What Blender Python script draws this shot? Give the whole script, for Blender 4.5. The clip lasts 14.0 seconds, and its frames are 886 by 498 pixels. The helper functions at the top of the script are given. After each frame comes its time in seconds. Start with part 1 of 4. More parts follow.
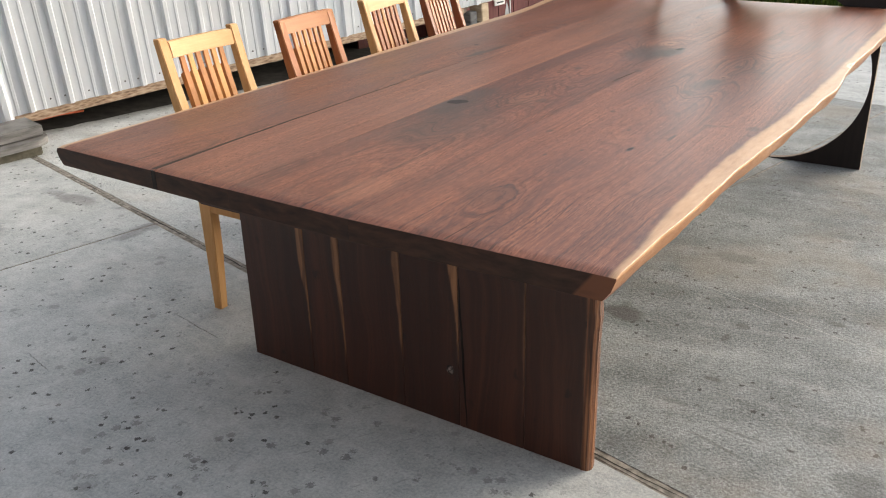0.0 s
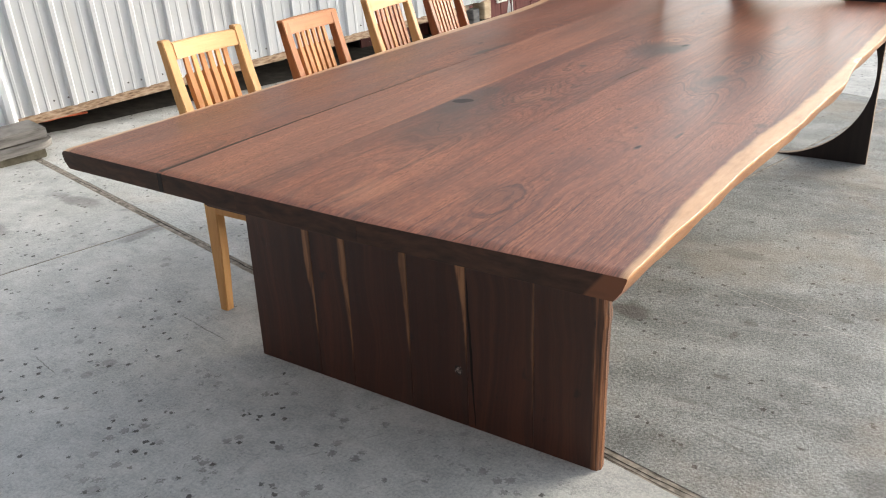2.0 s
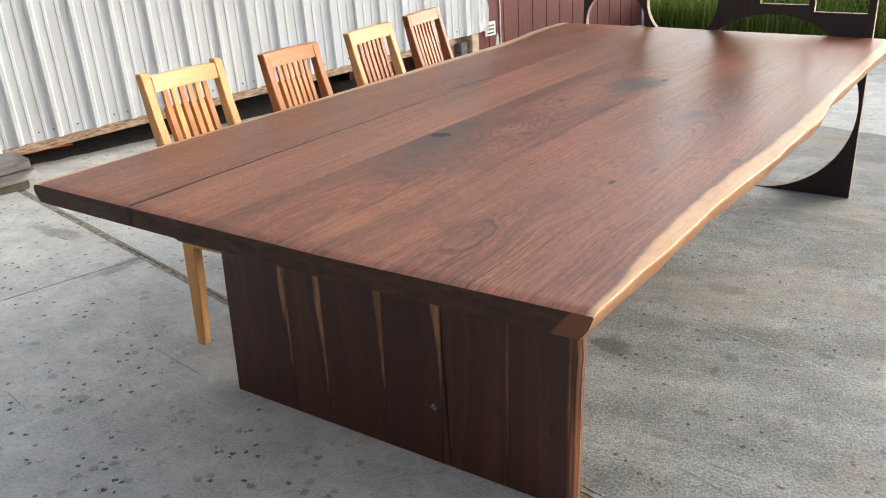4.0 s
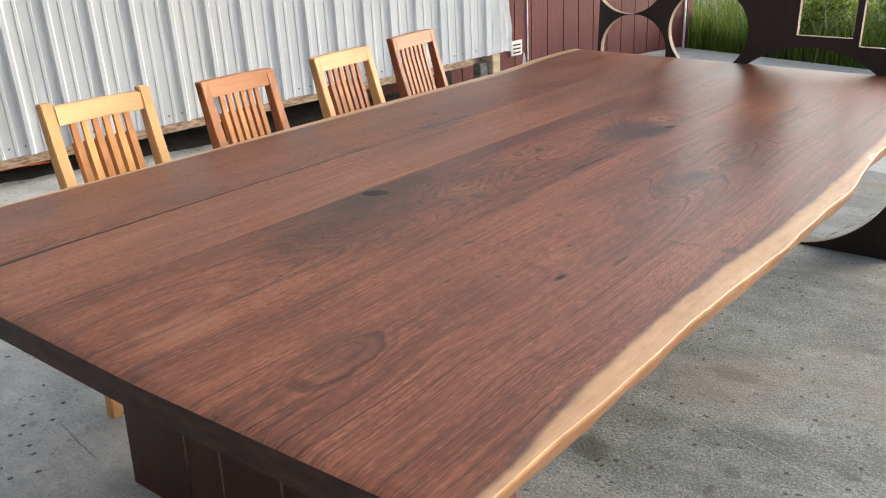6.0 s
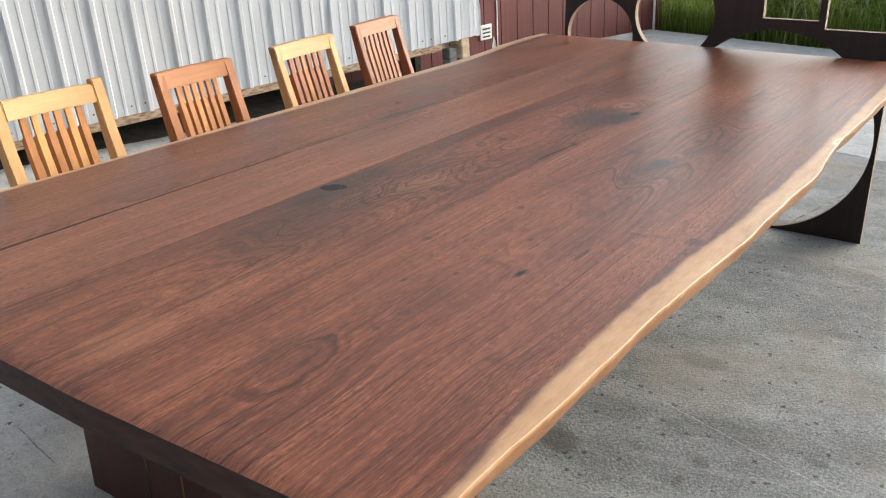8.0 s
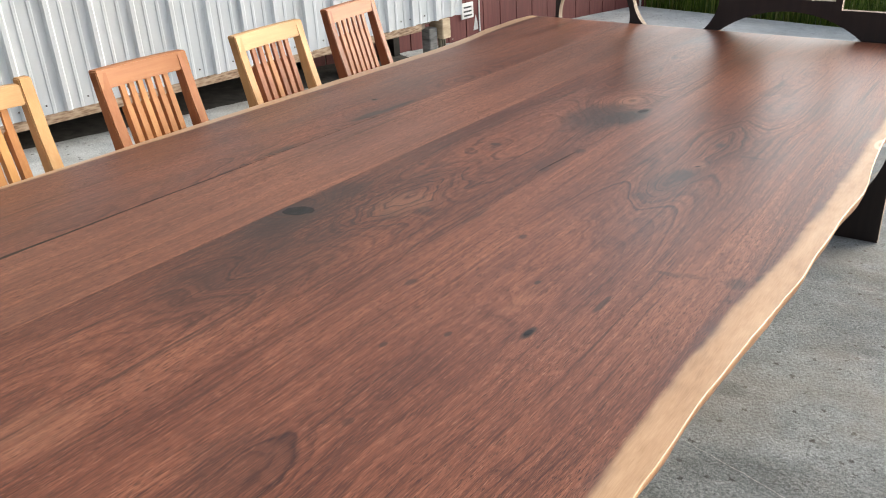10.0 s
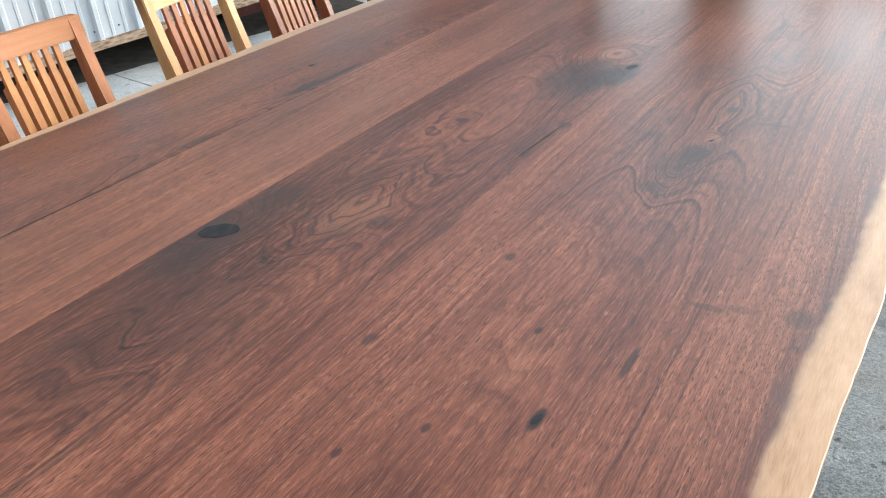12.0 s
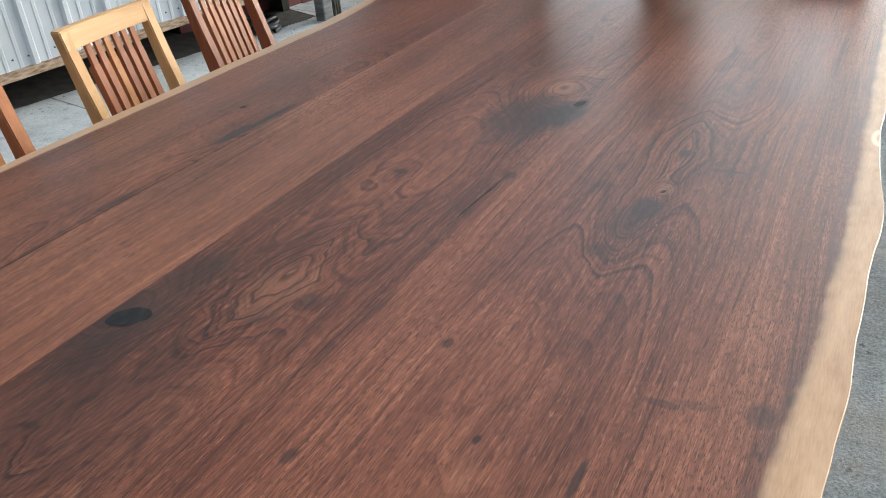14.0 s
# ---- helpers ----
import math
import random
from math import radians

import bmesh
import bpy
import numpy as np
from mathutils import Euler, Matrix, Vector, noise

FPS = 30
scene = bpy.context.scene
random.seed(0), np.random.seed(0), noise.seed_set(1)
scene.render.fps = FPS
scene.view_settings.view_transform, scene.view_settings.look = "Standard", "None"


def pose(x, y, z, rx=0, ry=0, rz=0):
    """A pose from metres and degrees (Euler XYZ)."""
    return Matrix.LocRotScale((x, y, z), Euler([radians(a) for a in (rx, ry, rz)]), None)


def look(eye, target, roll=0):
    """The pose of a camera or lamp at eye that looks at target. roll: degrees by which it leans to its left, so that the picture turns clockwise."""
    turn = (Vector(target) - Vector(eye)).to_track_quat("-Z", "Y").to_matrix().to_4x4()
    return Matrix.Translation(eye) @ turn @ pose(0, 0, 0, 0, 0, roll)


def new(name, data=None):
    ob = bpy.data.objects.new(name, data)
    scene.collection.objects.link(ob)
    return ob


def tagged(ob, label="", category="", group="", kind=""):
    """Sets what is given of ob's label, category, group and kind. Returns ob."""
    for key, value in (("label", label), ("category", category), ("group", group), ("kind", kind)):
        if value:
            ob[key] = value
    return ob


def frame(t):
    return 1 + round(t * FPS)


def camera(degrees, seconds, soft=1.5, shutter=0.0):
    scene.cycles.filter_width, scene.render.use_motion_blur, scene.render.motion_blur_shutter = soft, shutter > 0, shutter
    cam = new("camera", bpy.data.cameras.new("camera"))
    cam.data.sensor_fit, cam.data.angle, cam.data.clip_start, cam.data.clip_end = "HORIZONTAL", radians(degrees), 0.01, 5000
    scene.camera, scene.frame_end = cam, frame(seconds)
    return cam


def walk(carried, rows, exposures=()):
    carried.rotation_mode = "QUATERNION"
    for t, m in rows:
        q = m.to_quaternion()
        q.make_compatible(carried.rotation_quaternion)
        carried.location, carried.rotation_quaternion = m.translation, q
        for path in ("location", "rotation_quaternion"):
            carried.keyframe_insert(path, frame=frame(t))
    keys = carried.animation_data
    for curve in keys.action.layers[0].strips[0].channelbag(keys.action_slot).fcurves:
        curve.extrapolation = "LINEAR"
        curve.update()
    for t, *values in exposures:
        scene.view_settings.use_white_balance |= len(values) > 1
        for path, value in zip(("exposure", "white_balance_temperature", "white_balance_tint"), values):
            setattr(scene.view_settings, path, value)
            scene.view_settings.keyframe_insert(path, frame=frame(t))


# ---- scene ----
cam = camera(54.0, 14.0, 1.1)
PATH = [
    (0, (0.25, 0.802, 1.378), (-0.78, 2.318, 0.576), -1.6),
    (0.5, (0.256, 0.812, 1.376), (-0.769, 2.325, 0.564), -2.3),
    (1, (0.239, 0.803, 1.38), (-0.787, 2.312, 0.561), -2.3),
    (1.5, (0.234, 0.801, 1.386), (-0.799, 2.309, 0.577), -2.3),
    (2, (0.236, 0.805, 1.381), (-0.799, 2.315, 0.574), -2.2),
    (2.5, (0.241, 0.808, 1.381), (-0.795, 2.315, 0.572), -2.1),
    (3, (0.245, 0.813, 1.371), (-0.792, 2.318, 0.56), -1.7),
    (3.5, (0.25, 0.808, 1.362), (-0.791, 2.322, 0.571), -1.8),
    (4, (0.264, 0.849, 1.382), (-0.771, 2.39, 0.64), -1.9),
    (4.2, (0.251, 0.891, 1.38), (-0.773, 2.448, 0.656), -1.6),
    (6.3, (0.21, 1.429, 1.37), (-0.919, 2.916, 0.651), -0.7),
    (6.5, (0.218, 1.429, 1.377), (-0.901, 2.923, 0.658), -0.4),
    (7, (0.229, 1.431, 1.375), (-0.88, 2.932, 0.658), -0.5),
    (7.5, (0.232, 1.437, 1.376), (-0.853, 2.952, 0.646), -0.3),
    (8, (0.211, 1.466, 1.376), (-0.861, 2.977, 0.623), -1.1),
    (8.2, (0.183, 1.497, 1.374), (-0.869, 3.013, 0.605), -1.4),
    (10.3, (0.012, 1.782, 1.36), (-1.013, 3.295, 0.549), -1.4),
    (10.5, (0.022, 1.822, 1.359), (-1.046, 3.3, 0.536), -2.1),
    (11, (0.001, 1.901, 1.359), (-1.111, 3.32, 0.491), -3.7),
    (11.5, (-0.105, 1.979, 1.334), (-1.147, 3.427, 0.43), -3.3),
    (12, (-0.2, 2.039, 1.333), (-1.11, 3.553, 0.395), -3.1),
    (12.5, (-0.236, 2.062, 1.343), (-1.043, 3.63, 0.398), -1.8),
    (13, (-0.253, 2.07, 1.361), (-1.03, 3.662, 0.434), -1.4),
    (13.5, (-0.265, 2.101, 1.367), (-1.046, 3.684, 0.427), -2.7),
    (14, (-0.229, 2.187, 1.378), (-1.067, 3.739, 0.434), -3.6),
]
walk(cam, [(t, look(eye, target, roll)) for t, eye, target, roll in PATH], [(0.0, 1.66, 6900, 11), (1.0, 1.81, 6900, 11), (4.0, 1.82, 6900, 11), (6.5, 1.60, 6700, 10), (10.5, 1.68, 6600, 9), (11.4, 1.74, 6200, 6), (12.0, 1.84, 5900, 5), (13.0, 1.62, 5900, 4), (14.0, 1.43, 6050, 5)])

# ---- light ----
world = bpy.data.worlds.new("sky")
scene.world = world
world.use_nodes = True
wn = world.node_tree
sky = wn.nodes.new("ShaderNodeTexSky")
sky.sky_type = "NISHITA"
sky.sun_disc = False
sky.sun_elevation = radians(16.7)
sky.sun_rotation = radians(28)
sky.air_density, sky.dust_density, sky.ozone_density = 1.0, 1.8, 1.0
veil = wn.nodes.new("ShaderNodeHueSaturation")
veil.inputs["Saturation"].default_value = 0.42
wn.links.new(sky.outputs[0], veil.inputs["Color"])
wn.links.new(veil.outputs[0], wn.nodes["Background"].inputs[0])
wn.nodes["Background"].inputs[1].default_value = 0.15

sun_data = bpy.data.lights.new("sun", "SUN")
sun_data.energy, sun_data.angle, sun_data.color = 0.95, radians(32), (1.0, 0.89, 0.74)
sun = new("sun", sun_data)
sun.matrix_world = look((9.4, 17.7, 6.0), (0, 0, 0))


# ---- materials ----
class Nodes:
    """Short hand for a node tree."""

    def __init__(self, name, roughness=0.6, metallic=0.0):
        self.m = bpy.data.materials.new(name)
        self.m.use_nodes = True
        self.t = self.m.node_tree
        self.bsdf = self.t.nodes["Principled BSDF"]
        self.set("Roughness", roughness)
        self.set("Metallic", metallic)
        self.co = self.t.nodes.new("ShaderNodeTexCoord").outputs["Object"]
        self.rand = self.t.nodes.new("ShaderNodeObjectInfo").outputs["Random"]

    def put(self, sock, v):
        if isinstance(v, bpy.types.NodeSocket):
            self.t.links.new(v, sock)
        else:
            if sock.type == "RGBA" and len(v) == 3:
                v = (*v, 1)
            sock.default_value = v

    def set(self, name, v):
        self.put(self.bsdf.inputs[name], v)

    def math(self, op, a, b=0.0, c=0.0, clamp=False):
        n = self.t.nodes.new("ShaderNodeMath")
        n.operation, n.use_clamp = op, clamp
        for i, v in enumerate((a, b, c)):
            self.put(n.inputs[i], v)
        return n.outputs[0]

    def add(self, a, b): return self.math("ADD", a, b)
    def sub(self, a, b): return self.math("SUBTRACT", a, b)
    def mul(self, a, b): return self.math("MULTIPLY", a, b)

    def xyz(self, v=None):
        n = self.t.nodes.new("ShaderNodeSeparateXYZ")
        self.put(n.inputs[0], v or self.co)
        return n.outputs

    def vec(self, x, y, z=0.0):
        n = self.t.nodes.new("ShaderNodeCombineXYZ")
        for i, v in enumerate((x, y, z)):
            self.put(n.inputs[i], v)
        return n.outputs[0]

    def scaled(self, v, s):
        n = self.t.nodes.new("ShaderNodeVectorMath")
        n.operation = "MULTIPLY"
        self.put(n.inputs[0], v)
        self.put(n.inputs[1], s)
        return n.outputs[0]

    def noise(self, v, scale=1.0, detail=3.0, rough=0.55, distortion=0.0):
        n = self.t.nodes.new("ShaderNodeTexNoise")
        self.put(n.inputs["Vector"], v)
        for k, x in (("Scale", scale), ("Detail", detail), ("Roughness", rough), ("Distortion", distortion)):
            self.put(n.inputs[k], x)
        return n.outputs["Fac"]

    def voronoi(self, v, scale, feature="F1", rnd=1.0):
        n = self.t.nodes.new("ShaderNodeTexVoronoi")
        n.feature = feature
        self.put(n.inputs["Vector"], v)
        n.inputs["Scale"].default_value = scale
        n.inputs["Randomness"].default_value = rnd
        return n.outputs["Distance"]

    def step(self, v, lo, hi, a=0.0, b=1.0, smooth=True):
        n = self.t.nodes.new("ShaderNodeMapRange")
        n.interpolation_type = "SMOOTHSTEP" if smooth else "LINEAR"
        self.put(n.inputs["Value"], v)
        for k, x in (("From Min", lo), ("From Max", hi), ("To Min", a), ("To Max", b)):
            self.put(n.inputs[k], x)
        return n.outputs["Result"]

    def ramp(self, v, stops):
        n = self.t.nodes.new("ShaderNodeValToRGB")
        self.put(n.inputs[0], v)
        els = n.color_ramp.elements
        while len(els) < len(stops):
            els.new(0.5)
        for e, (p, c) in zip(els, stops):
            e.position, e.color = p, (*c, 1)
        return n.outputs[0]

    def mix(self, f, a, b, blend="MIX"):
        n = self.t.nodes.new("ShaderNodeMix")
        n.data_type, n.blend_type = "RGBA", blend
        self.put(n.inputs[0], f)
        self.put(n.inputs[6], a)
        self.put(n.inputs[7], b)
        return n.outputs[2]

    def bump(self, h, strength=0.3, distance=0.002):
        n = self.t.nodes.new("ShaderNodeBump")
        self.put(n.inputs["Height"], h)
        n.inputs["Strength"].default_value = strength
        n.inputs["Distance"].default_value = distance
        self.set("Normal", n.outputs[0])


WALNUT = [(0.0, (0.024, 0.0075, 0.0036)), (0.28, (0.077, 0.0230, 0.0108)), (0.5, (0.149, 0.0475, 0.0234)), (0.72, (0.240, 0.085, 0.0435)), (1.0, (0.39, 0.160, 0.086))]


def walnut_top():
    """Oiled walnut with knots, figure, pores and pale sapwood along the live edges."""
    k = Nodes("oiled_walnut_top", 0.33)
    x, y, z = k.xyz()
    seed = k.mul(k.rand, 37.0)

    def cloud(fx, fy, off, detail=3.0, rough=0.55):
        return k.sub(k.noise(k.vec(k.mul(x, fx), k.mul(y, fy), off), 1.0, detail, rough), 0.5)

    # the growth field: each plank is a slice beside its own pith line, so that the rings part into cathedrals over it
    step12, step23, step34 = k.step(x, -1.3852, -1.3848), k.step(x, -1.1282, -1.1278), k.step(x, -0.7892, -0.7888)
    pith = k.add(k.add(-1.43, k.mul(step12, -0.55)), k.add(k.mul(step23, 1.03), k.mul(step34, 0.40)))
    drift = k.add(k.mul(cloud(2.0, 0.55, seed, 2.0), 0.075), k.add(k.mul(cloud(9.0, 2.6, seed), 0.013), k.mul(cloud(46.0, 20.0, seed), 0.0042)))
    wave_x, wave_y = k.mul(cloud(19.0, 13.0, 4.0, 2.0), 0.034), k.mul(cloud(17.0, 14.0, 8.0, 2.0), 0.050)
    off = k.add(k.sub(x, pith), drift)
    depth = k.add(0.05, k.mul(k.noise(k.vec(seed, k.mul(y, 1.1), 0.0), 1.0, 2.0), 0.16))
    psi = k.add(k.math("SQRT", k.add(k.mul(off, off), k.mul(depth, depth))), k.mul(y, 0.028))
    swell, env = 0.0, 0.0
    # x, y, half width, half length, swell, how plainly the growth lines show, roundness, waviness
    knots = [(-1.092, 2.874, 0.05, 0.10, 0.06, 0.8, 2.0, 0.4), (-0.955, 3.06, 0.085, 0.27, 0.105, 1.2, 1.3, 0.9), (-0.876, 3.984, 0.09, 0.17, 0.12, 1.2, 1.7, 0.4),
             (-0.535, 3.68, 0.085, 0.46, 0.090, 1.2, 1.3, 0.35), (-0.525, 3.512, 0.022, 0.035, 0.05, 1.2, 2.0, 0.1), (-0.55, 3.37, 0.040, 0.13, 0.035, 1.1, 1.8, 0.5),
             (-0.62, 2.27, 0.07, 0.20, -0.04, 0.7, 1.4, 0.8), (-1.40, 3.20, 0.040, 0.24, 0.05, 1.2, 1.4, 1.0), (-1.505, 3.646, 0.02, 0.06, 0.02, 0.3, 2.0, 0.3),
             (-0.98, 2.64, 0.055, 0.22, 0.045, 1.0, 1.4, 0.8), (-0.548, 2.835, 0.045, 0.18, 0.012, 0.7, 1.4, 0.7), (-0.60, 3.10, 0.030, 0.16, -0.012, 0.8, 1.5, 0.7),
             (-1.57, 4.35, 0.08, 0.5, 0.05, 0.5, 1.5, 0.6), (-1.24, 4.1, 0.06, 0.5, -0.04, 0.35, 1.5, 0.6), (-0.5, 4.55, 0.10, 0.4, -0.04, 0.5, 1.5, 0.6),
             (-0.984, 3.443, 0.03, 0.06, 0.025, 0.7, 2.0, 0.6), (-1.55, 2.6, 0.06, 0.35, 0.04, 0.6, 1.4, 0.9), (-1.60, 3.2, 0.05, 0.4, 0.03, 0.5, 1.4, 0.9)]
    for cx, cy, ax, ay, amp, show, p, wav in knots:
        dx = k.mul(k.math("ABSOLUTE", k.add(k.sub(x, cx), k.mul(wave_x, wav))), 1 / ax)
        dy = k.mul(k.math("ABSOLUTE", k.add(k.sub(y, cy), k.mul(wave_y, wav))), 1 / ay)
        r2 = k.add(k.math("POWER", dx, p), k.math("POWER", dy, p))
        swell = k.add(swell, k.mul(k.math("EXPONENT", k.mul(r2, -1.0)), amp))
        env = k.math("MAXIMUM", env, k.mul(k.math("EXPONENT", k.mul(r2, -0.35)), show))
    psi = k.add(psi, swell)
    run = k.add(x, k.add(k.mul(drift, 0.5), k.mul(swell, 0.16)))
    broad = k.noise(k.vec(k.mul(psi, 13.0), k.mul(y, 0.5), seed), 1.0, 3.0, 0.55)
    rings = k.noise(k.vec(k.mul(psi, 75.0), k.mul(y, 0.8), seed), 1.0, 3.0, 0.6)
    streak = k.noise(k.vec(k.mul(run, 190.0), k.mul(y, 4.0), seed), 1.0, 3.0, 0.6)
    fine = k.noise(k.vec(k.mul(run, 620.0), k.mul(y, 34.0), seed), 1.0, 3.0, 0.65)
    patch = k.noise(k.vec(k.mul(x, 5.0), k.mul(y, 2.0), k.add(seed, 5.0)), 1.0, 3.0)
    mottle = k.noise(k.vec(k.mul(x, 40.0), k.mul(y, 24.0), k.add(seed, 2.0)), 1.0, 3.0, 0.6)
    # each plank has its own tone
    plank_tone = k.add(k.add(0.565, k.mul(step12, 0.015)), k.add(k.mul(step23, -0.10), k.mul(step34, 0.06)))
    tone = k.add(k.mul(k.sub(broad, 0.5), 0.42), k.mul(k.sub(rings, 0.5), 0.30))
    tone = k.add(tone, k.mul(k.sub(streak, 0.5), 0.36))
    tone = k.add(tone, k.mul(k.sub(fine, 0.5), 0.50))
    tone = k.add(tone, k.mul(k.sub(patch, 0.5), 0.40))
    tone = k.add(tone, k.mul(k.sub(mottle, 0.5), 0.12))
    tone = k.add(k.mul(tone, 1.75), plank_tone)
    # long dark mineral streaks with the grain
    mineral = k.step(k.noise(k.vec(k.mul(run, 105.0), k.mul(y, 1.3), k.add(seed, 13.0)), 1.0, 3.0, 0.6), 0.57, 0.70)
    tone = k.sub(tone, k.mul(k.mul(mineral, k.step(patch, 0.35, 0.6, 0.4, 1.0)), 0.32))

    # growth lines that darken slowly and end sharply, following the figure
    def growth(freq, shift, start):
        f = k.math("FRACT", k.add(k.mul(psi, freq), shift))
        return k.mul(k.step(f, start, 0.93), k.step(f, 0.93, 1.0, 1.0, 0.0))

    lines = growth(82.0, k.mul(patch, 1.2), 0.58)
    thin = growth(215.0, k.mul(broad, 1.5), 0.45)
    figure = k.math("MAXIMUM", env, k.mul(k.step(k.noise(k.vec(k.mul(x, 7.0), k.mul(y, 1.6), 3.0), 1.0, 3.0), 0.42, 0.64), 0.8))
    cut = k.step(rings, 0.35, 0.62, 0.30, 1.25)
    tone = k.sub(tone, k.mul(k.mul(k.add(k.mul(lines, 0.28), k.mul(thin, 0.20)), figure), cut))
    heart = k.ramp(tone, WALNUT)
    heart = k.mix(k.mul(k.sub(step12, step23), 0.15), heart, (0.23, 0.108, 0.060))
    # pores: short fine dashes along the grain
    pore = k.step(k.noise(k.vec(k.mul(run, 1000.0), k.mul(y, 85.0), seed), 1.0, 2.0, 0.5), 0.54, 0.66)
    pore_b = k.step(k.noise(k.vec(k.mul(run, 520.0), k.mul(y, 44.0), k.add(seed, 3.0)), 1.0, 2.0, 0.5), 0.59, 0.70)
    pores = k.mul(k.math("MAXIMUM", pore, pore_b), k.step(k.add(patch, k.mul(k.sub(streak, 0.5), 0.9)), 0.36, 0.66, 0.30, 0.90))
    pores = k.mul(pores, k.step(env, 0.2, 1.2, 1.0, 0.40))
    heart = k.mix(pores, heart, (0.040, 0.0145, 0.0085))
    shine = k.noise(k.vec(k.mul(run, 800.0), k.mul(y, 66.0), k.add(seed, 9.0)), 1.0, 2.0)
    heart = k.mix(k.mul(k.step(shine, 0.55, 0.70), k.step(streak, 0.38, 0.64, 0.10, 0.50)), heart, (0.42, 0.20, 0.115))
    # dark stained places round the knots
    wob = k.mul(k.add(cloud(26.0, 11.0, 1.0, 5.0, 0.65), k.mul(cloud(90.0, 30.0, 2.0), 0.5)), 2.1)
    stains = [(-0.97, 2.64, 0.11, 0.19, 0.34), (-1.10, 2.865, 0.06, 0.09, 0.72), (-1.075, 2.79, 0.055, 0.065, 0.50), (-1.085, 2.985, 0.035, 0.08, 0.62), (-0.965, 2.722, 0.06, 0.07, 0.20), (-0.875, 3.785, 0.075, 0.13, 0.74),
              (-0.82, 3.815, 0.045, 0.08, 0.92), (-0.793, 3.887, 0.014, 0.035, 0.95), (-0.535, 3.440, 0.022, 0.045, 0.80), (-0.548, 3.385, 0.032, 0.055, 0.45), (-0.560, 3.28, 0.020, 0.02, 0.45), (-0.528, 3.688, 0.010, 0.020, 0.80),
              (-0.440, 3.632, 0.03, 0.006, 0.55), (-0.486, 2.682, 0.006, 0.018, 0.97), (-1.505, 3.65, 0.009, 0.012, 0.92), (-1.413, 3.50, 0.013, 0.055, 1.0), (-1.402, 3.60, 0.008, 0.09, 0.95), (-1.40, 3.16, 0.012, 0.04, 0.6),
              (-0.62, 2.25, 0.05, 0.07, 0.30), (-0.434, 2.815, 0.005, 0.03, 0.8), (-0.984, 3.444, 0.012, 0.010, 0.75), (-0.551, 2.832, 0.004, 0.008, 0.8), (-0.385, 2.966, 0.020, 0.006, 0.50),
              (-0.355, 2.976, 0.020, 0.007, 0.38), (-0.253, 3.022, 0.010, 0.016, 0.85), (-0.285, 2.985, 0.016, 0.020, 0.5), (-0.66, 2.982, 0.006, 0.010, 0.7), (-0.724, 2.731, 0.007, 0.012, 0.65),
              (-0.581, 2.62, 0.004, 0.007, 0.7), (-0.641, 2.549, 0.004, 0.007, 0.7), (-1.17, 2.333, 0.010, 0.018, 0.5), (-0.567, 2.381, 0.006, 0.009, 0.5), (-0.801, 3.334, 0.009, 0.014, 0.65),
              (-0.790, 3.49, 0.012, 0.016, 0.65), (-1.405, 3.13, 0.012, 0.05, 0.5), (-0.887, 3.005, 0.012, 0.016, 0.65), (-0.93, 2.95, 0.02, 0.02, 0.35), (-0.785, 3.02, 0.006, 0.05, 0.5),
              (-0.793, 2.90, 0.006, 0.03, 0.4), (-1.051, 3.232, 0.008, 0.008, 0.6), (-0.82, 2.05, 0.006, 0.04, 0.4), (-0.90, 3.62, 0.010, 0.012, 0.6), (-0.888, 2.70, 0.010, 0.05, 0.45), (-0.89, 2.40, 0.006, 0.12, 0.45)]
    dark = 0.0
    for cx, cy, ax, ay, amp in stains:
        dx, dy = k.mul(k.sub(x, cx), 1 / ax), k.mul(k.sub(y, cy), 1 / ay)
        r = k.add(k.add(k.mul(dx, dx), k.mul(dy, dy)), wob)
        dark = k.math("MAXIMUM", dark, k.mul(k.step(r, 0.3, 2.0, 1.0, 0.0), amp))
    dark = k.mul(dark, k.math("MAXIMUM", k.step(x, -1.1282, -1.1278), k.step(x, -1.20, -1.19, 1.0, 0.0)))
    dark = k.mul(dark, k.step(rings, 0.3, 0.7, 1.12, 0.96))
    dark = k.math("MINIMUM", dark, 1.0)
    heart = k.mix(k.mul(dark, k.step(k.add(lines, fine), 0.3, 1.0, 0.95, 1.0)), heart, (0.021, 0.0125, 0.0090))
    # warm light figure beside the knots
    for cx, cy, ax, ay, amp in [(-0.94, 3.006, 0.045, 0.08, 0.30), (-0.871, 3.984, 0.03, 0.045, 0.55), (-0.521, 3.525, 0.014, 0.020, 0.35), (-0.543, 2.772, 0.012, 0.07, 0.18), (-0.87, 2.15, 0.05, 0.08, 0.30)]:
        dx, dy = k.mul(k.sub(x, cx), 1 / ax), k.mul(k.sub(y, cy), 1 / ay)
        r = k.add(k.add(k.mul(dx, dx), k.mul(dy, dy)), wob)
        heart = k.mix(k.mul(k.mul(k.step(r, 0.0, 1.8, 1.0, 0.0), amp), k.sub(1.0, k.mul(lines, 0.8))), heart, (0.33, 0.150, 0.082))
    # glue lines
    for s in (-1.385, -1.128, -0.789):
        heart = k.mix(k.step(k.math("ABSOLUTE", k.sub(x, s)), 0.0003, 0.0014, 0.35, 0.0), heart, (0.03, 0.014, 0.010))
    # sapwood, with a smoky line where the heart begins
    wave = k.add(k.mul(cloud(0.0, 5.0, 0.0, 3.0), 0.030), k.mul(cloud(40.0, 16.0, 0.0), 0.012))
    edge_r = k.add(k.step(y, 2.05, 2.5, -0.250, -0.274), k.step(y, 2.65, 3.4, 0.0, 0.030))
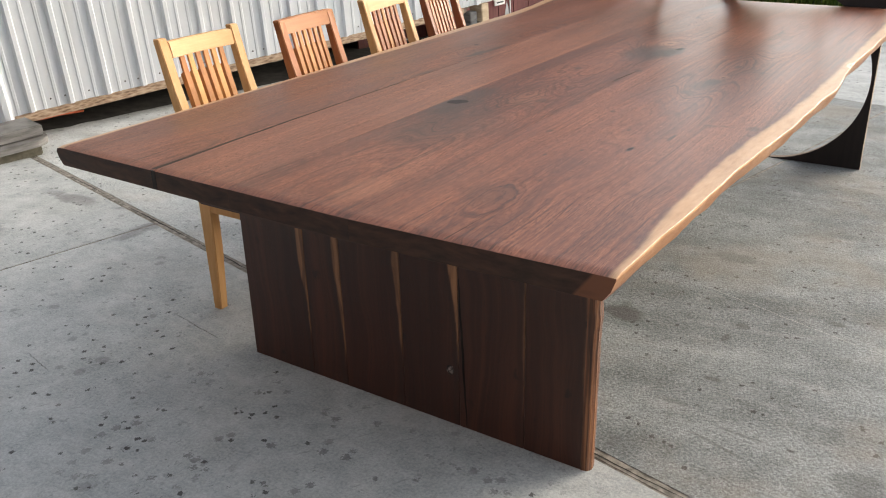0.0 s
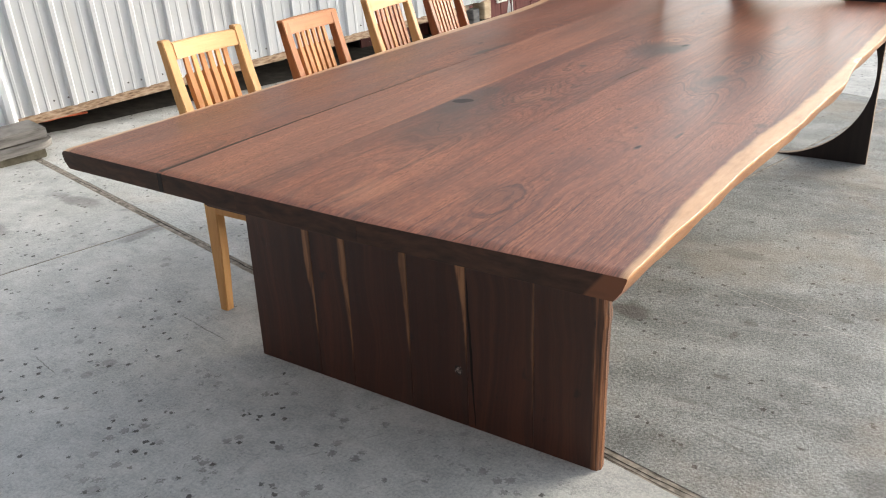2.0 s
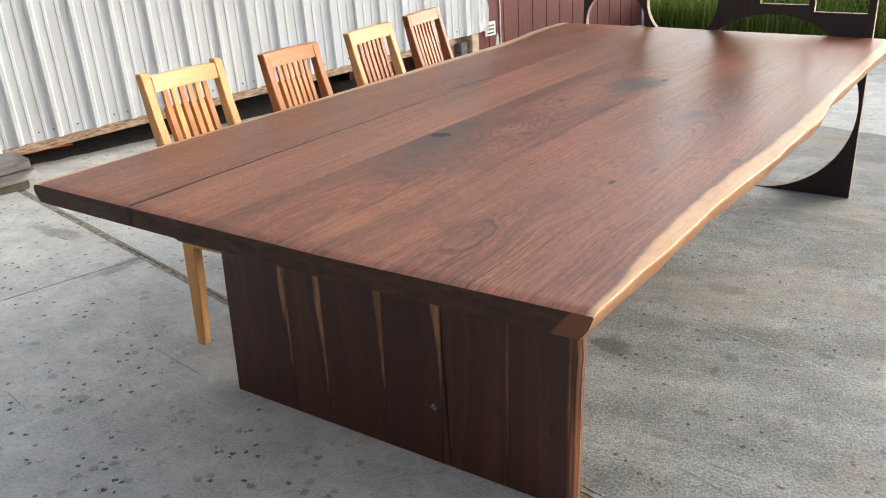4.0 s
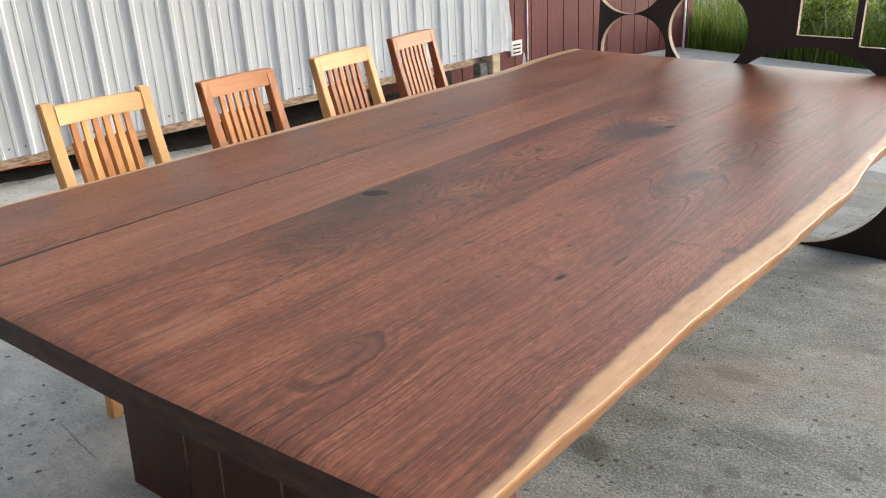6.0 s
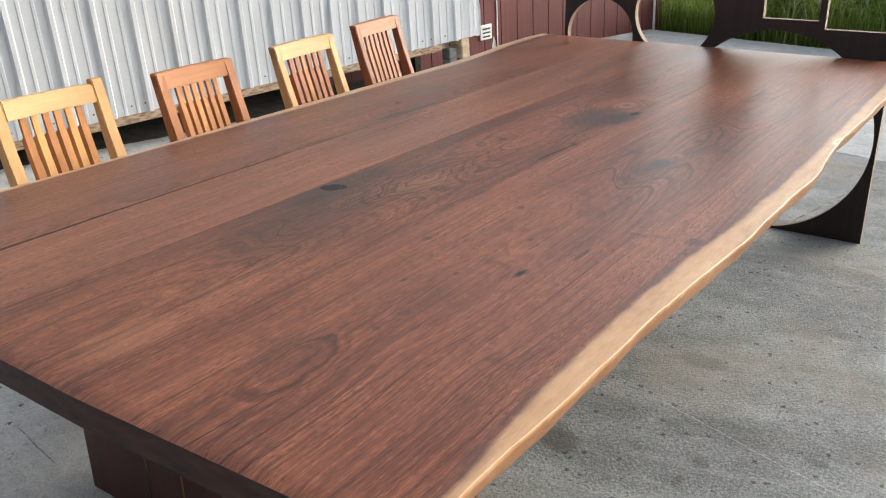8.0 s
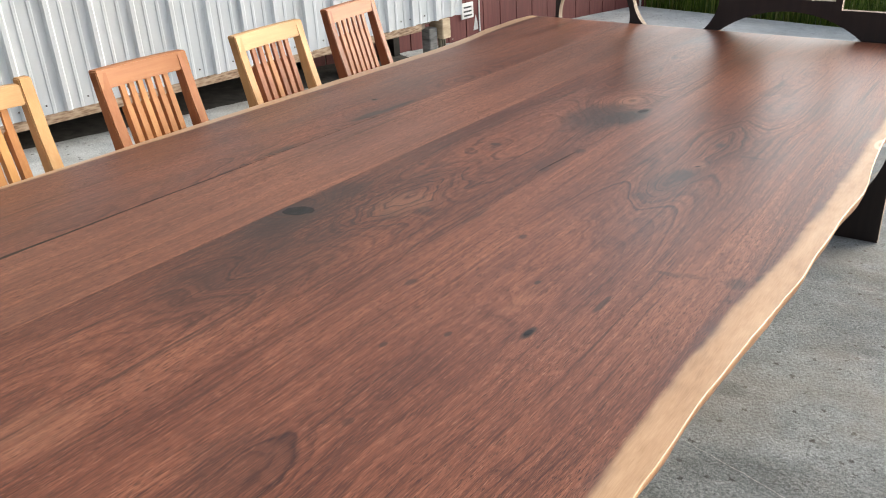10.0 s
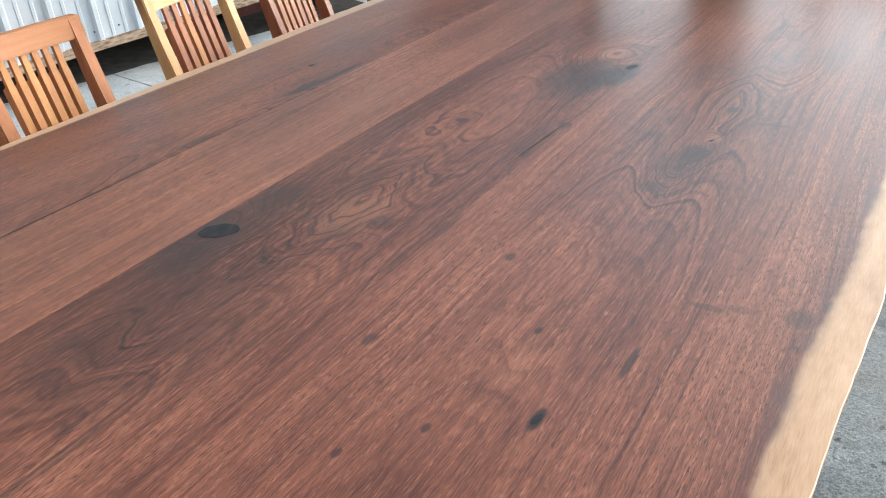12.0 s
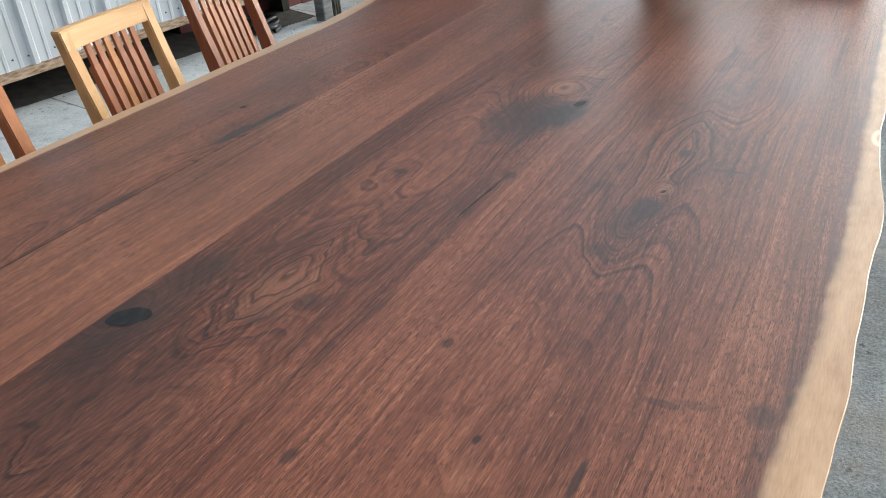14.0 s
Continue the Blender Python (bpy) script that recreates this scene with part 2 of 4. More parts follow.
    edge_r = k.add(k.add(edge_r, k.step(y, 3.8, 4.4, 0.0, -0.006)), k.mul(wave, 0.7))
    in_r = k.sub(x, edge_r)
    sap_r = k.step(in_r, -0.004, 0.008)
    smoke = k.mul(k.step(k.math("ABSOLUTE", k.add(in_r, 0.003)), 0.0, 0.022, 1.0, 0.0), k.step(cloud(12.0, 9.0, 6.0), -0.15, 0.15, 0.15, 0.8))
    edge_l = k.add(k.step(y, 4.3, 5.0, -1.726, -1.79), k.mul(wave, 0.35))
    sap_l = k.step(k.sub(edge_l, x), -0.003, 0.006)
    sap_fig = k.add(k.mul(fine, 0.35), k.add(k.mul(k.noise(k.vec(k.mul(x, 30.0), k.mul(y, 4.0), 2.0), 1.0, 4.0), 0.45), k.mul(mottle, 0.2)))
    sapwood = k.ramp(sap_fig, [(0.28, (0.28, 0.148, 0.072)), (0.45, (0.44, 0.262, 0.140)), (0.66, (0.58, 0.375, 0.22))])
    # side face goes a darker orange, its shade put into the sapwood colour
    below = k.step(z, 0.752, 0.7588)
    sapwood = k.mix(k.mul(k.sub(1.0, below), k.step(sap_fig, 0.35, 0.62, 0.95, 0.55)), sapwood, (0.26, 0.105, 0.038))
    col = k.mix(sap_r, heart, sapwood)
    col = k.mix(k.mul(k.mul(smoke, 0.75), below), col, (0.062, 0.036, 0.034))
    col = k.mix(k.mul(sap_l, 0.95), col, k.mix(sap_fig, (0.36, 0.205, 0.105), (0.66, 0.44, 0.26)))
    # a pale curl of burl in the sapwood
    cu, cv = k.mul(k.add(x, 0.214), 1 / 0.016), k.mul(k.sub(y, 3.875), 1 / 0.045)
    curl = k.math("ABSOLUTE", k.sub(k.math("SQRT", k.add(k.mul(cu, cu), k.mul(cv, cv))), 0.75))
    col = k.mix(k.mul(k.step(curl, 0.12, 0.40, 0.8, 0.0), below), col, (0.74, 0.58, 0.40))
    k.set("Base Color", col)
    k.set("Roughness", k.add(k.mul(rings, 0.08), k.add(k.mul(pores, 0.12), k.add(k.mul(patch, 0.10), 0.27))))
    k.set("Specular IOR Level", 0.30)
    k.bump(k.sub(k.add(k.mul(rings, 0.2), k.mul(fine, 0.35)), pores), 0.10, 0.0005)
    return k.m


def walnut_end():
    """End grain, which drinks the oil and goes almost black; paler in the sapwood."""
    k = Nodes("walnut_end_grain", 0.5)
    x, y, z = k.xyz()
    seed = k.mul(k.rand, 31.0)
    arcs = k.noise(k.vec(k.mul(x, 18.0), k.add(k.mul(z, 60.0), k.mul(k.noise(k.vec(k.mul(x, 3.0), seed, 0.0), 1.0, 2.0), 6.0)), seed), 1.0, 4.0)
    col = k.ramp(arcs, [(0.3, (0.012, 0.006, 0.004)), (0.7, (0.055, 0.024, 0.015))])
    col = k.mix(k.mul(k.step(k.sub(x, k.mul(k.sub(z, 0.707), 0.75)), -0.318, -0.308), 0.85), col, (0.155, 0.062, 0.032))
    col = k.mix(k.mul(k.step(k.noise(k.scaled(k.co, (9.0, 9.0, 40.0)), 1.0, 2.0), 0.6, 0.75), 0.5), col, (0.085, 0.036, 0.022))
    k.set("Base Color", col)
    k.set("Specular IOR Level", 0.3)
    k.bump(arcs, 0.3, 0.001)
    return k.m


def walnut_board():
    """Upright walnut board; local x is 0 at the joint with its neighbour, where a ribbon of sapwood shows."""
    k = Nodes("walnut_leg_board", 0.42)
    x, y, z = k.xyz()
    seed = k.mul(k.rand, 41.0)
    psi = k.add(x, k.mul(k.sub(k.noise(k.vec(k.mul(x, 5.0), k.mul(z, 2.5), seed), 1.0, 2.0), 0.5), 0.09))
    broad = k.noise(k.vec(k.mul(psi, 16.0), k.mul(z, 0.7), seed), 1.0, 3.0)
    rings = k.noise(k.vec(k.mul(psi, 90.0), k.mul(z, 1.2), seed), 1.0, 3.0, 0.6)
    tone = k.add(k.add(k.mul(broad, 0.6), k.mul(rings, 0.45)), k.add(k.mul(k.rand, 0.12), -0.22))
    col = k.ramp(tone, [(0.0, (0.013, 0.0043, 0.0023)), (0.35, (0.043, 0.0135, 0.0070)), (0.6, (0.088, 0.0295, 0.0150)), (1.0, (0.18, 0.068, 0.034))])
    # the object's colour holds the ribbon's width, its lower end and its strength
    own = k.t.nodes.new("ShaderNodeObjectInfo").outputs["Color"]
    sep = k.t.nodes.new("ShaderNodeSeparateColor")
    k.put(sep.inputs[0], own)
    width, foot, strength = sep.outputs[0], sep.outputs[1], sep.outputs[2]
    wob = k.mul(k.sub(k.noise(k.vec(seed, k.mul(z, 6.0), 0.0), 1.0, 3.0), 0.5), 0.022)
    rise = k.step(k.sub(z, foot), 0.0, 0.30)
    inner = k.add(k.mul(k.add(0.002, k.mul(rise, k.mul(width, 0.1))), -1.0), wob)
    sap = k.step(k.sub(x, inner), -0.005, 0.003)
    sap = k.mul(sap, k.step(k.add(k.sub(z, foot), k.mul(k.sub(rings, 0.5), 0.2)), -0.05, 0.10))
    sap = k.mul(k.mul(sap, k.step(rings, 0.25, 0.6, 0.50, 1.0)), strength)
    halo = k.mul(k.step(k.math("ABSOLUTE", k.sub(k.sub(x, inner), -0.009)), 0.0, 0.012, 1.0, 0.0), strength)
    col = k.mix(k.mul(halo, 0.55), col, (0.022, 0.010, 0.007))
    col = k.mix(k.mul(sap, 0.92), col, k.mix(rings, (0.20, 0.085, 0.038), (0.42, 0.225, 0.110)))
    knot = k.mul(k.step(k.noise(k.vec(k.mul(x, 22.0), k.mul(z, 16.0), seed), 1.0, 2.0), 0.67, 0.76), 0.75)
    col = k.mix(knot, col, (0.012, 0.007, 0.005))
    pore = k.step(k.noise(k.vec(k.mul(psi, 520.0), k.mul(z, 22.0), seed), 1.0, 1.0), 0.6, 0.72)
    col = k.mix(k.mul(pore, 0.5), col, (0.012, 0.006, 0.005))
    k.set("Base Color", col)
    k.bump(k.sub(k.mul(rings, 0.4), pore), 0.25, 0.0008)
    return k.m


def live_edge():
    k = Nodes("live_edge_sapwood", 0.5)
    x, y, z = k.xyz()
    s = k.noise(k.vec(k.mul(y, 75.0), k.mul(x, 60.0), k.mul(z, 2.0)), 1.0, 4.0, 0.65)
    k.set("Base Color", k.ramp(s, [(0.36, (0.022, 0.009, 0.006)), (0.47, (0.085, 0.032, 0.015)), (0.58, (0.19, 0.075, 0.03)), (0.72, (0.36, 0.17, 0.075))]))
    k.bump(s, 0.8, 0.006)
    return k.m


def plain_wood(name, dark, mid, light, rough=0.5, axis="z"):
    k = Nodes(name, rough)
    x, y, z = k.xyz()
    a, b, c = {"z": (x, y, z), "y": (x, z, y), "x": (y, z, x)}[axis]
    seed = k.mul(k.rand, 23.0)
    rings = k.noise(k.vec(k.add(k.mul(a, 60.0), seed), k.mul(b, 60.0), k.mul(c, 2.6)), 1.0, 3.0, 0.6)
    fine = k.noise(k.vec(k.add(k.mul(a, 420.0), seed), k.mul(b, 420.0), k.mul(c, 12.0)), 1.0, 2.0)
    blot = k.noise(k.scaled(k.co, (7.0, 7.0, 5.0)), 1.0, 2.0)
    t = k.add(k.add(k.mul(rings, 0.5), k.mul(fine, 0.25)), k.add(k.mul(blot, 0.25), k.mul(k.sub(k.rand, 0.5), 0.25)))
    k.set("Base Color", k.ramp(t, [(0.25, dark), (0.5, mid), (0.75, light)]))
    k.set("Specular IOR Level", 0.25)
    k.bump(fine, 0.15, 0.0006)
    return k.m


def concrete(name, lift, wear, paler=0.0):
    k = Nodes(name, 0.86)
    x, y, z = k.xyz()
    p = k.vec(x, y, 0.0)
    big = k.noise(p, 0.9, 5.0, 0.6)
    mid = k.noise(k.vec(x, y, 2.0), 6.0, 6.0, 0.68)
    grit = k.step(k.noise(k.vec(x, y, 4.0), 95.0, 2.0, 0.6), 0.32, 0.68)
    sand = k.step(k.noise(k.vec(x, y, 6.0), 130.0, 5.0, 0.75), 0.36, 0.64)
    t = k.add(k.add(k.mul(k.sub(big, 0.5), 0.50), k.mul(k.sub(mid, 0.5), 0.70 - 0.25 * wear)), k.add(k.mul(k.sub(grit, 0.5), 0.06 + 0.07 * wear), k.mul(k.sub(sand, 0.5), 0.12 + 0.14 * wear)))
    t = k.add(t, k.mul(k.sub(k.noise(k.vec(x, y, 14.0), 24.0, 5.0, 0.65), 0.5), 0.28))
    # scuffed bands across the slab, and grit that shows only where the skin has gone
    band = k.noise(k.vec(k.add(k.mul(x, 0.9), k.mul(y, 0.2)), k.sub(k.mul(y, 4.2), k.mul(x, 0.9)), 27.0), 1.0, 4.0, 0.6)
    t = k.add(t, k.mul(k.sub(band, 0.5), 0.55 * wear))
    raw = k.step(k.noise(k.vec(x, y, 29.0), 3.0, 4.0, 0.6), 0.40, 0.62)
    coarse = k.sub(k.noise(k.vec(x, y, 31.0), 210.0, 3.0, 0.7), 0.5)
    t = k.add(t, k.mul(k.mul(coarse, raw), 0.75 * wear))
    t = k.add(k.add(t, 0.5 + lift), k.mul(k.sub(k.rand, 0.5), 0.04))
    if paler:
        t = k.add(t, k.step(k.add(x, k.mul(k.sub(mid, 0.5), 1.2)), -2.1, -0.7, paler, 0.0))
    col = k.ramp(t, [(0.1, (0.088, 0.099, 0.101)), (0.35, (0.196, 0.215, 0.219)), (0.5, (0.277, 0.300, 0.304)), (0.68, (0.392, 0.418, 0.420)), (0.95, (0.575, 0.60, 0.595))])
    # pits and loosened grains where the skin has worn off
    worn = k.mul(k.add(k.step(k.noise(k.vec(x, y, 8.0), 0.8, 3.0), 0.42, 0.6), 0.3), wear)
    pits = k.step(k.add(k.voronoi(p, 62.0), k.mul(k.sub(grit, 0.5), 0.3)), 0.02, 0.16, 1.0, 0.0)
    col = k.mix(k.mul(k.mul(pits, worn), 0.55), col, (0.085, 0.082, 0.075))
    # small dark drips and spots
    where = k.step(k.noise(k.vec(x, y, 12.0), 1.5, 2.0), 0.40, 0.56)
    spatter = k.mul(k.step(k.math("ABSOLUTE", k.add(x, 1.1)), 0.35, 0.9, 1.0, 0.0), k.mul(k.step(y, 1.5, 1.9), k.step(y, 2.25, 2.5, 1.0, 0.0)))
    blot = k.step(k.add(k.voronoi(k.vec(x, y, 5.0), 17.0), k.mul(k.sub(sand, 0.5), 0.16)), 0.19, 0.25, 1.0, 0.0)
    blot = k.mul(k.mul(blot, spatter), k.step(k.noise(k.vec(x, y, 33.0), 5.0, 2.0), 0.42, 0.52))
    spot = k.mul(k.step(k.add(k.voronoi(k.vec(x, y, 3.0), 9.0), k.mul(k.sub(mid, 0.5), 0.6)), 0.10, 0.17, 1.0, 0.0), 0.55)
    spot2 = k.mul(k.step(k.add(k.voronoi(k.vec(x, y, 7.0), 21.0), k.mul(k.sub(grit, 0.5), 0.22)), 0.12, 0.20, 1.0, 0.0), 0.45)
    spot3 = k.mul(k.step(k.add(k.voronoi(k.vec(x, y, 9.0), 55.0), k.mul(k.sub(sand, 0.5), 0.2)), 0.06, 0.12, 1.0, 0.0), 0.8)
    fleck = k.mul(k.step(k.add(k.voronoi(k.vec(x, y, 11.0), 85.0), k.mul(k.sub(sand, 0.5), 0.25)), 0.04, 0.14, 1.0, 0.0), 0.75 * wear)
    spots = k.math("MAXIMUM", k.mul(k.math("MAXIMUM", spot, k.math("MAXIMUM", spot2, spot3)), where), k.math("MAXIMUM", fleck, k.mul(blot, 0.9)))
    col = k.mix(k.mul(spots, 0.62), col, (0.085, 0.083, 0.080))
    hole = k.step(k.add(k.voronoi(k.vec(x, y, 17.0), 20.0), k.mul(k.sub(sand, 0.5), 0.12)), 0.13, 0.17, 1.0, 0.0)
    hole = k.mul(hole, k.step(k.noise(k.vec(x, y, 19.0), 2.2, 2.0), 0.40, 0.52))
    col = k.mix(k.mul(hole, 0.85), col, (0.03, 0.029, 0.027))
    earth = k.mul(k.step(k.noise(k.vec(x, y, 23.0), 1.7, 4.0, 0.6), 0.48, 0.68), 0.35 * wear)
    col = k.mix(earth, col, (0.27, 0.225, 0.175))
    # pale trowel smears and scratches
    smear = k.step(k.noise(k.vec(k.mul(x, 2.4), k.mul(y, 5.0), 20.0), 1.0, 6.0, 0.68, 1.4), 0.54, 0.70)
    col = k.mix(k.mul(smear, 0.34 - 0.18 * wear), col, (0.58, 0.58, 0.56))
    scr = k.noise(k.vec(k.add(k.mul(x, 6.0), k.mul(y, 9.0)), k.sub(k.mul(x, 60.0), k.mul(y, 42.0)), 5.0), 1.0, 2.0, 0.6)
    col = k.mix(k.mul(k.step(scr, 0.66, 0.74), 0.35), col, (0.15, 0.148, 0.142))
    # long scratches and hairline cracks
    for ax, ay, bx, by, wid, tint in [(-0.54, 3.607, 0.30, 3.33, 0.0022, (0.46, 0.46, 0.44)), (-0.16, 3.567, 0.25, 3.637, 0.003, (0.09, 0.088, 0.082)), (-2.0, 2.48, -1.75, 2.436, 0.004, (0.08, 0.078, 0.072)), (-2.21, 2.055, -2.05, 2.023, 0.003, (0.09, 0.088, 0.082)),
                                      (-0.235, 2.793, -0.104, 2.781, 0.009, (0.10, 0.10, 0.10)), (-0.296, 2.735, -0.133, 2.689, 0.008, (0.11, 0.11, 0.11)), (-1.5, 1.2, -0.9, 1.32, 0.003, (0.50, 0.50, 0.48))]:
        ll = math.hypot(bx - ax, by - ay)
        ux, uy = (bx - ax) / ll, (by - ay) / ll
        rx, ry = k.sub(x, ax), k.sub(y, ay)
        along = k.add(k.mul(rx, ux), k.mul(ry, uy))
        off = k.math("ABSOLUTE", k.add(k.sub(k.mul(rx, uy), k.mul(ry, ux)), k.mul(k.sub(mid, 0.5), 0.03)))
        on = k.mul(k.step(off, 0.0, wid, 1.0, 0.0), k.mul(k.step(along, -0.01, 0.02), k.step(along, ll - 0.03, ll + 0.01, 1.0, 0.0)))
        col = k.mix(k.mul(on, k.step(grit, 0.2, 0.7, 0.4, 0.85)), col, tint)
    # damp stains
    wob = k.mul(k.sub(mid, 0.5), 3.2)
    for cx, cy, ax, ay, amp in [(-0.69, 3.27, 0.075, 0.05, 0.85), (0.12, 2.72, 0.07, 0.06, 0.45), (-0.32, 3.015, 0.025, 0.014, 0.6), (-0.088, 3.543, 0.035, 0.02, 0.6), (-0.368, 2.85, 0.04, 0.016, 0.4), (-0.048, 2.785, 0.012, 0.006, 0.9), (-0.336, 3.373, 0.022, 0.02, 0.5), (-0.364, 3.275, 0.012, 0.03, 0.6), (-2.95, 3.45, 0.12, 0.05, 0.45), (-3.35, 3.02, 0.18, 0.05, 0.45), (-2.75, 2.93, 0.05, 0.12, 0.4), (-0.5, 3.9, 0.1, 0.05, 0.35), (-3.4, 2.6, 0.2, 0.06, 0.35)]:
        dx, dy = k.mul(k.sub(x, cx), 1 / ax), k.mul(k.sub(y, cy), 1 / ay)
        r = k.add(k.add(k.mul(dx, dx), k.mul(dy, dy)), wob)
        col = k.mix(k.mul(k.step(r, 0.3, 1.3, 1.0, 0.0), amp), col, (0.07, 0.07, 0.067))
    k.set("Base Color", col)
    h = k.sub(k.add(k.mul(grit, 0.45 * (0.4 + wear)), k.add(k.mul(sand, 0.3 * (0.4 + wear)), k.mul(mid, 0.9))), k.mul(k.mul(pits, worn), 0.8))
    k.bump(h, 0.30 + 0.08 * wear, 0.003)
    return k.m


def noisy(name, dark, light, scale=(8, 8, 8), rough=0.7, metallic=0.0, bump=0.2, dist=0.002, detail=4.0, lo=0.3, hi=0.7):
    k = Nodes(name, rough, metallic)
    n = k.noise(k.scaled(k.co, scale), 1.0, detail, 0.6)
    k.set("Base Color", k.ramp(n, [(lo, dark), (hi, light)]))
    if bump:
        k.bump(n, bump, dist)
    return k.m


def siding_paint():
    k = Nodes("white_painted_steel", 0.42)
    a = k.noise(k.scaled(k.co, (1.2, 1.2, 0.35)), 1.0, 4.0)
    dirt = k.noise(k.scaled(k.co, (9.0, 9.0, 1.2)), 1.0, 4.0)
    col = k.mix(k.mul(k.step(dirt, 0.5, 0.8), 0.22), k.ramp(a, [(0.3, (0.80, 0.85, 0.895)), (0.7, (0.87, 0.90, 0.925))]), (0.56, 0.55, 0.51))
    k.set("Base Color", col)
    k.bump(a, 0.12, 0.02)
    return k.m


def strand_board():
    k = Nodes("weathered_strand_board", 0.85)
    x, y, z = k.xyz()
    c = k.voronoi(k.vec(k.mul(x, 22.0), k.mul(y, 40.0), k.mul(z, 90.0)), 1.0)
    n = k.noise(k.scaled(k.co, (6.0, 14.0, 30.0)), 1.0, 5.0, 0.7)
    k.set("Base Color", k.ramp(k.add(k.mul(c, 0.5), k.mul(n, 0.6)), [(0.3, (0.10, 0.06, 0.038)), (0.5, (0.25, 0.165, 0.105)), (0.75, (0.40, 0.30, 0.215))]))
    k.bump(k.add(c, n), 0.5, 0.004)
    return k.m


def red_paint():
    k = Nodes("weathered_red_barn_paint", 0.75)
    x, y, z = k.xyz()
    g = k.noise(k.vec(k.mul(x, 50.0), k.mul(y, 50.0), k.mul(z, 2.5)), 1.0, 4.0, 0.65)
    b = k.noise(k.scaled(k.co, (1.5, 1.5, 1.0)), 1.0, 3.0)
    col = k.ramp(k.add(k.mul(g, 0.55), k.mul(b, 0.45)), [(0.3, (0.066, 0.0125, 0.0120)), (0.5, (0.104, 0.0210, 0.0200)), (0.72, (0.150, 0.040, 0.036))])
    chip = k.step(k.noise(k.scaled(k.co, (26.0, 26.0, 14.0)), 1.0, 3.0), 0.73, 0.77)
    k.set("Base Color", k.mix(k.mul(chip, 0.8), col, (0.6, 0.55, 0.52)))
    k.bump(g, 0.3, 0.002)
    return k.m


def dark_ply_face():
    k = Nodes("dark_stained_plywood", 0.6)
    x, y, z = k.xyz()
    g = k.noise(k.vec(k.mul(x, 40.0), k.mul(y, 8.0), k.mul(z, 2.2)), 1.0, 4.0, 0.65)
    b = k.noise(k.scaled(k.co, (3.0, 3.0, 3.0)), 1.0, 4.0)
    k.set("Base Color", k.ramp(k.add(k.mul(g, 0.5), k.mul(b, 0.5)), [(0.35, (0.007, 0.005, 0.006)), (0.55, (0.016, 0.011, 0.011)), (0.8, (0.04, 0.022, 0.018))]))
    k.bump(g, 0.15, 0.001)
    return k.m


M_TOP, M_END, M_LEG, M_LIVE = walnut_top(), walnut_end(), walnut_board(), live_edge()
M_CONC = concrete("smooth_trowelled_concrete", 0.19, 0.25)
M_CONC_W = concrete("worn_gritty_concrete", -0.20, 1.0, 0.44)
M_CONC_F = concrete("pale_weathered_concrete", 0.12, 0.4)
M_STRIP = noisy("sandy_joint_mortar", (0.10, 0.092, 0.078), (0.29, 0.27, 0.235), (30, 30, 30), 0.95, bump=0.6, dist=0.005, lo=0.35, hi=0.62)
M_JOINT = noisy("dirty_joint_filler", (0.10, 0.09, 0.075), (0.30, 0.275, 0.235), (22, 22, 22), 0.95, bump=0.6, dist=0.006, lo=0.36, hi=0.62)
M_SIDING, M_OSB, M_RED, M_PLY = siding_paint(), strand_board(), red_paint(), dark_ply_face()
M_PLYEDGE = noisy("stained_plywood_edge", (0.10, 0.066, 0.044), (0.24, 0.175, 0.125), (3, 60, 3), 0.75)
M_WHITE = noisy("chipped_white_paint", (0.55, 0.55, 0.54), (0.80, 0.80, 0.79), (12, 12, 6), 0.6)
M_EPOXY = noisy("black_epoxy", (0.020, 0.017, 0.014), (0.062, 0.050, 0.040), (60, 30, 5), 0.6, bump=0)
M_EPOXY.node_tree.nodes["Principled BSDF"].inputs["Specular IOR Level"].default_value = 0.2
M_EPOXY_K = noisy("dark_knot_resin", (0.006, 0.006, 0.006), (0.026, 0.024, 0.022), (90, 45, 5), 0.45, bump=0.1, lo=0.40, hi=0.75)
M_EPOXY_K.node_tree.nodes["Principled BSDF"].inputs["Specular IOR Level"].default_value = 0.2
M_MAPLE = plain_wood("pale_maple", (0.42, 0.215, 0.080), (0.52, 0.295, 0.120), (0.60, 0.37, 0.17))
M_MAPLE_R = plain_wood("pale_maple_rail", (0.46, 0.250, 0.100), (0.56, 0.335, 0.150), (0.63, 0.41, 0.205), axis="y")
M_CHERRY = plain_wood("cherry", (0.19, 0.062, 0.018), (0.29, 0.098, 0.030), (0.37, 0.14, 0.048))
M_CHERRY_R = plain_wood("cherry_rail", (0.23, 0.080, 0.026), (0.33, 0.125, 0.042), (0.41, 0.17, 0.064), axis="y")
M_SLAT_Y = plain_wood("honey_slat_wood", (0.42, 0.19, 0.055), (0.54, 0.275, 0.088), (0.64, 0.36, 0.13))
M_SLAT = plain_wood("reddish_slat_wood", (0.30, 0.115, 0.032), (0.42, 0.18, 0.054), (0.53, 0.26, 0.085))
M_SLAT_D = plain_wood("dark_red_slat_wood", (0.16, 0.050, 0.019), (0.25, 0.082, 0.030), (0.33, 0.125, 0.048))
M_JATOBA = plain_wood("red_brown_hardwood", (0.15, 0.042, 0.016), (0.22, 0.066, 0.025), (0.29, 0.095, 0.036))
M_JATOBA_R = plain_wood("red_brown_hardwood_rail", (0.22, 0.070, 0.026), (0.31, 0.108, 0.040), (0.39, 0.155, 0.062), axis="y")
M_GREYWOOD = noisy("weathered_grey_wood", (0.085, 0.083, 0.078), (0.24, 0.235, 0.225), (6, 6, 40), 0.9, bump=0.4)
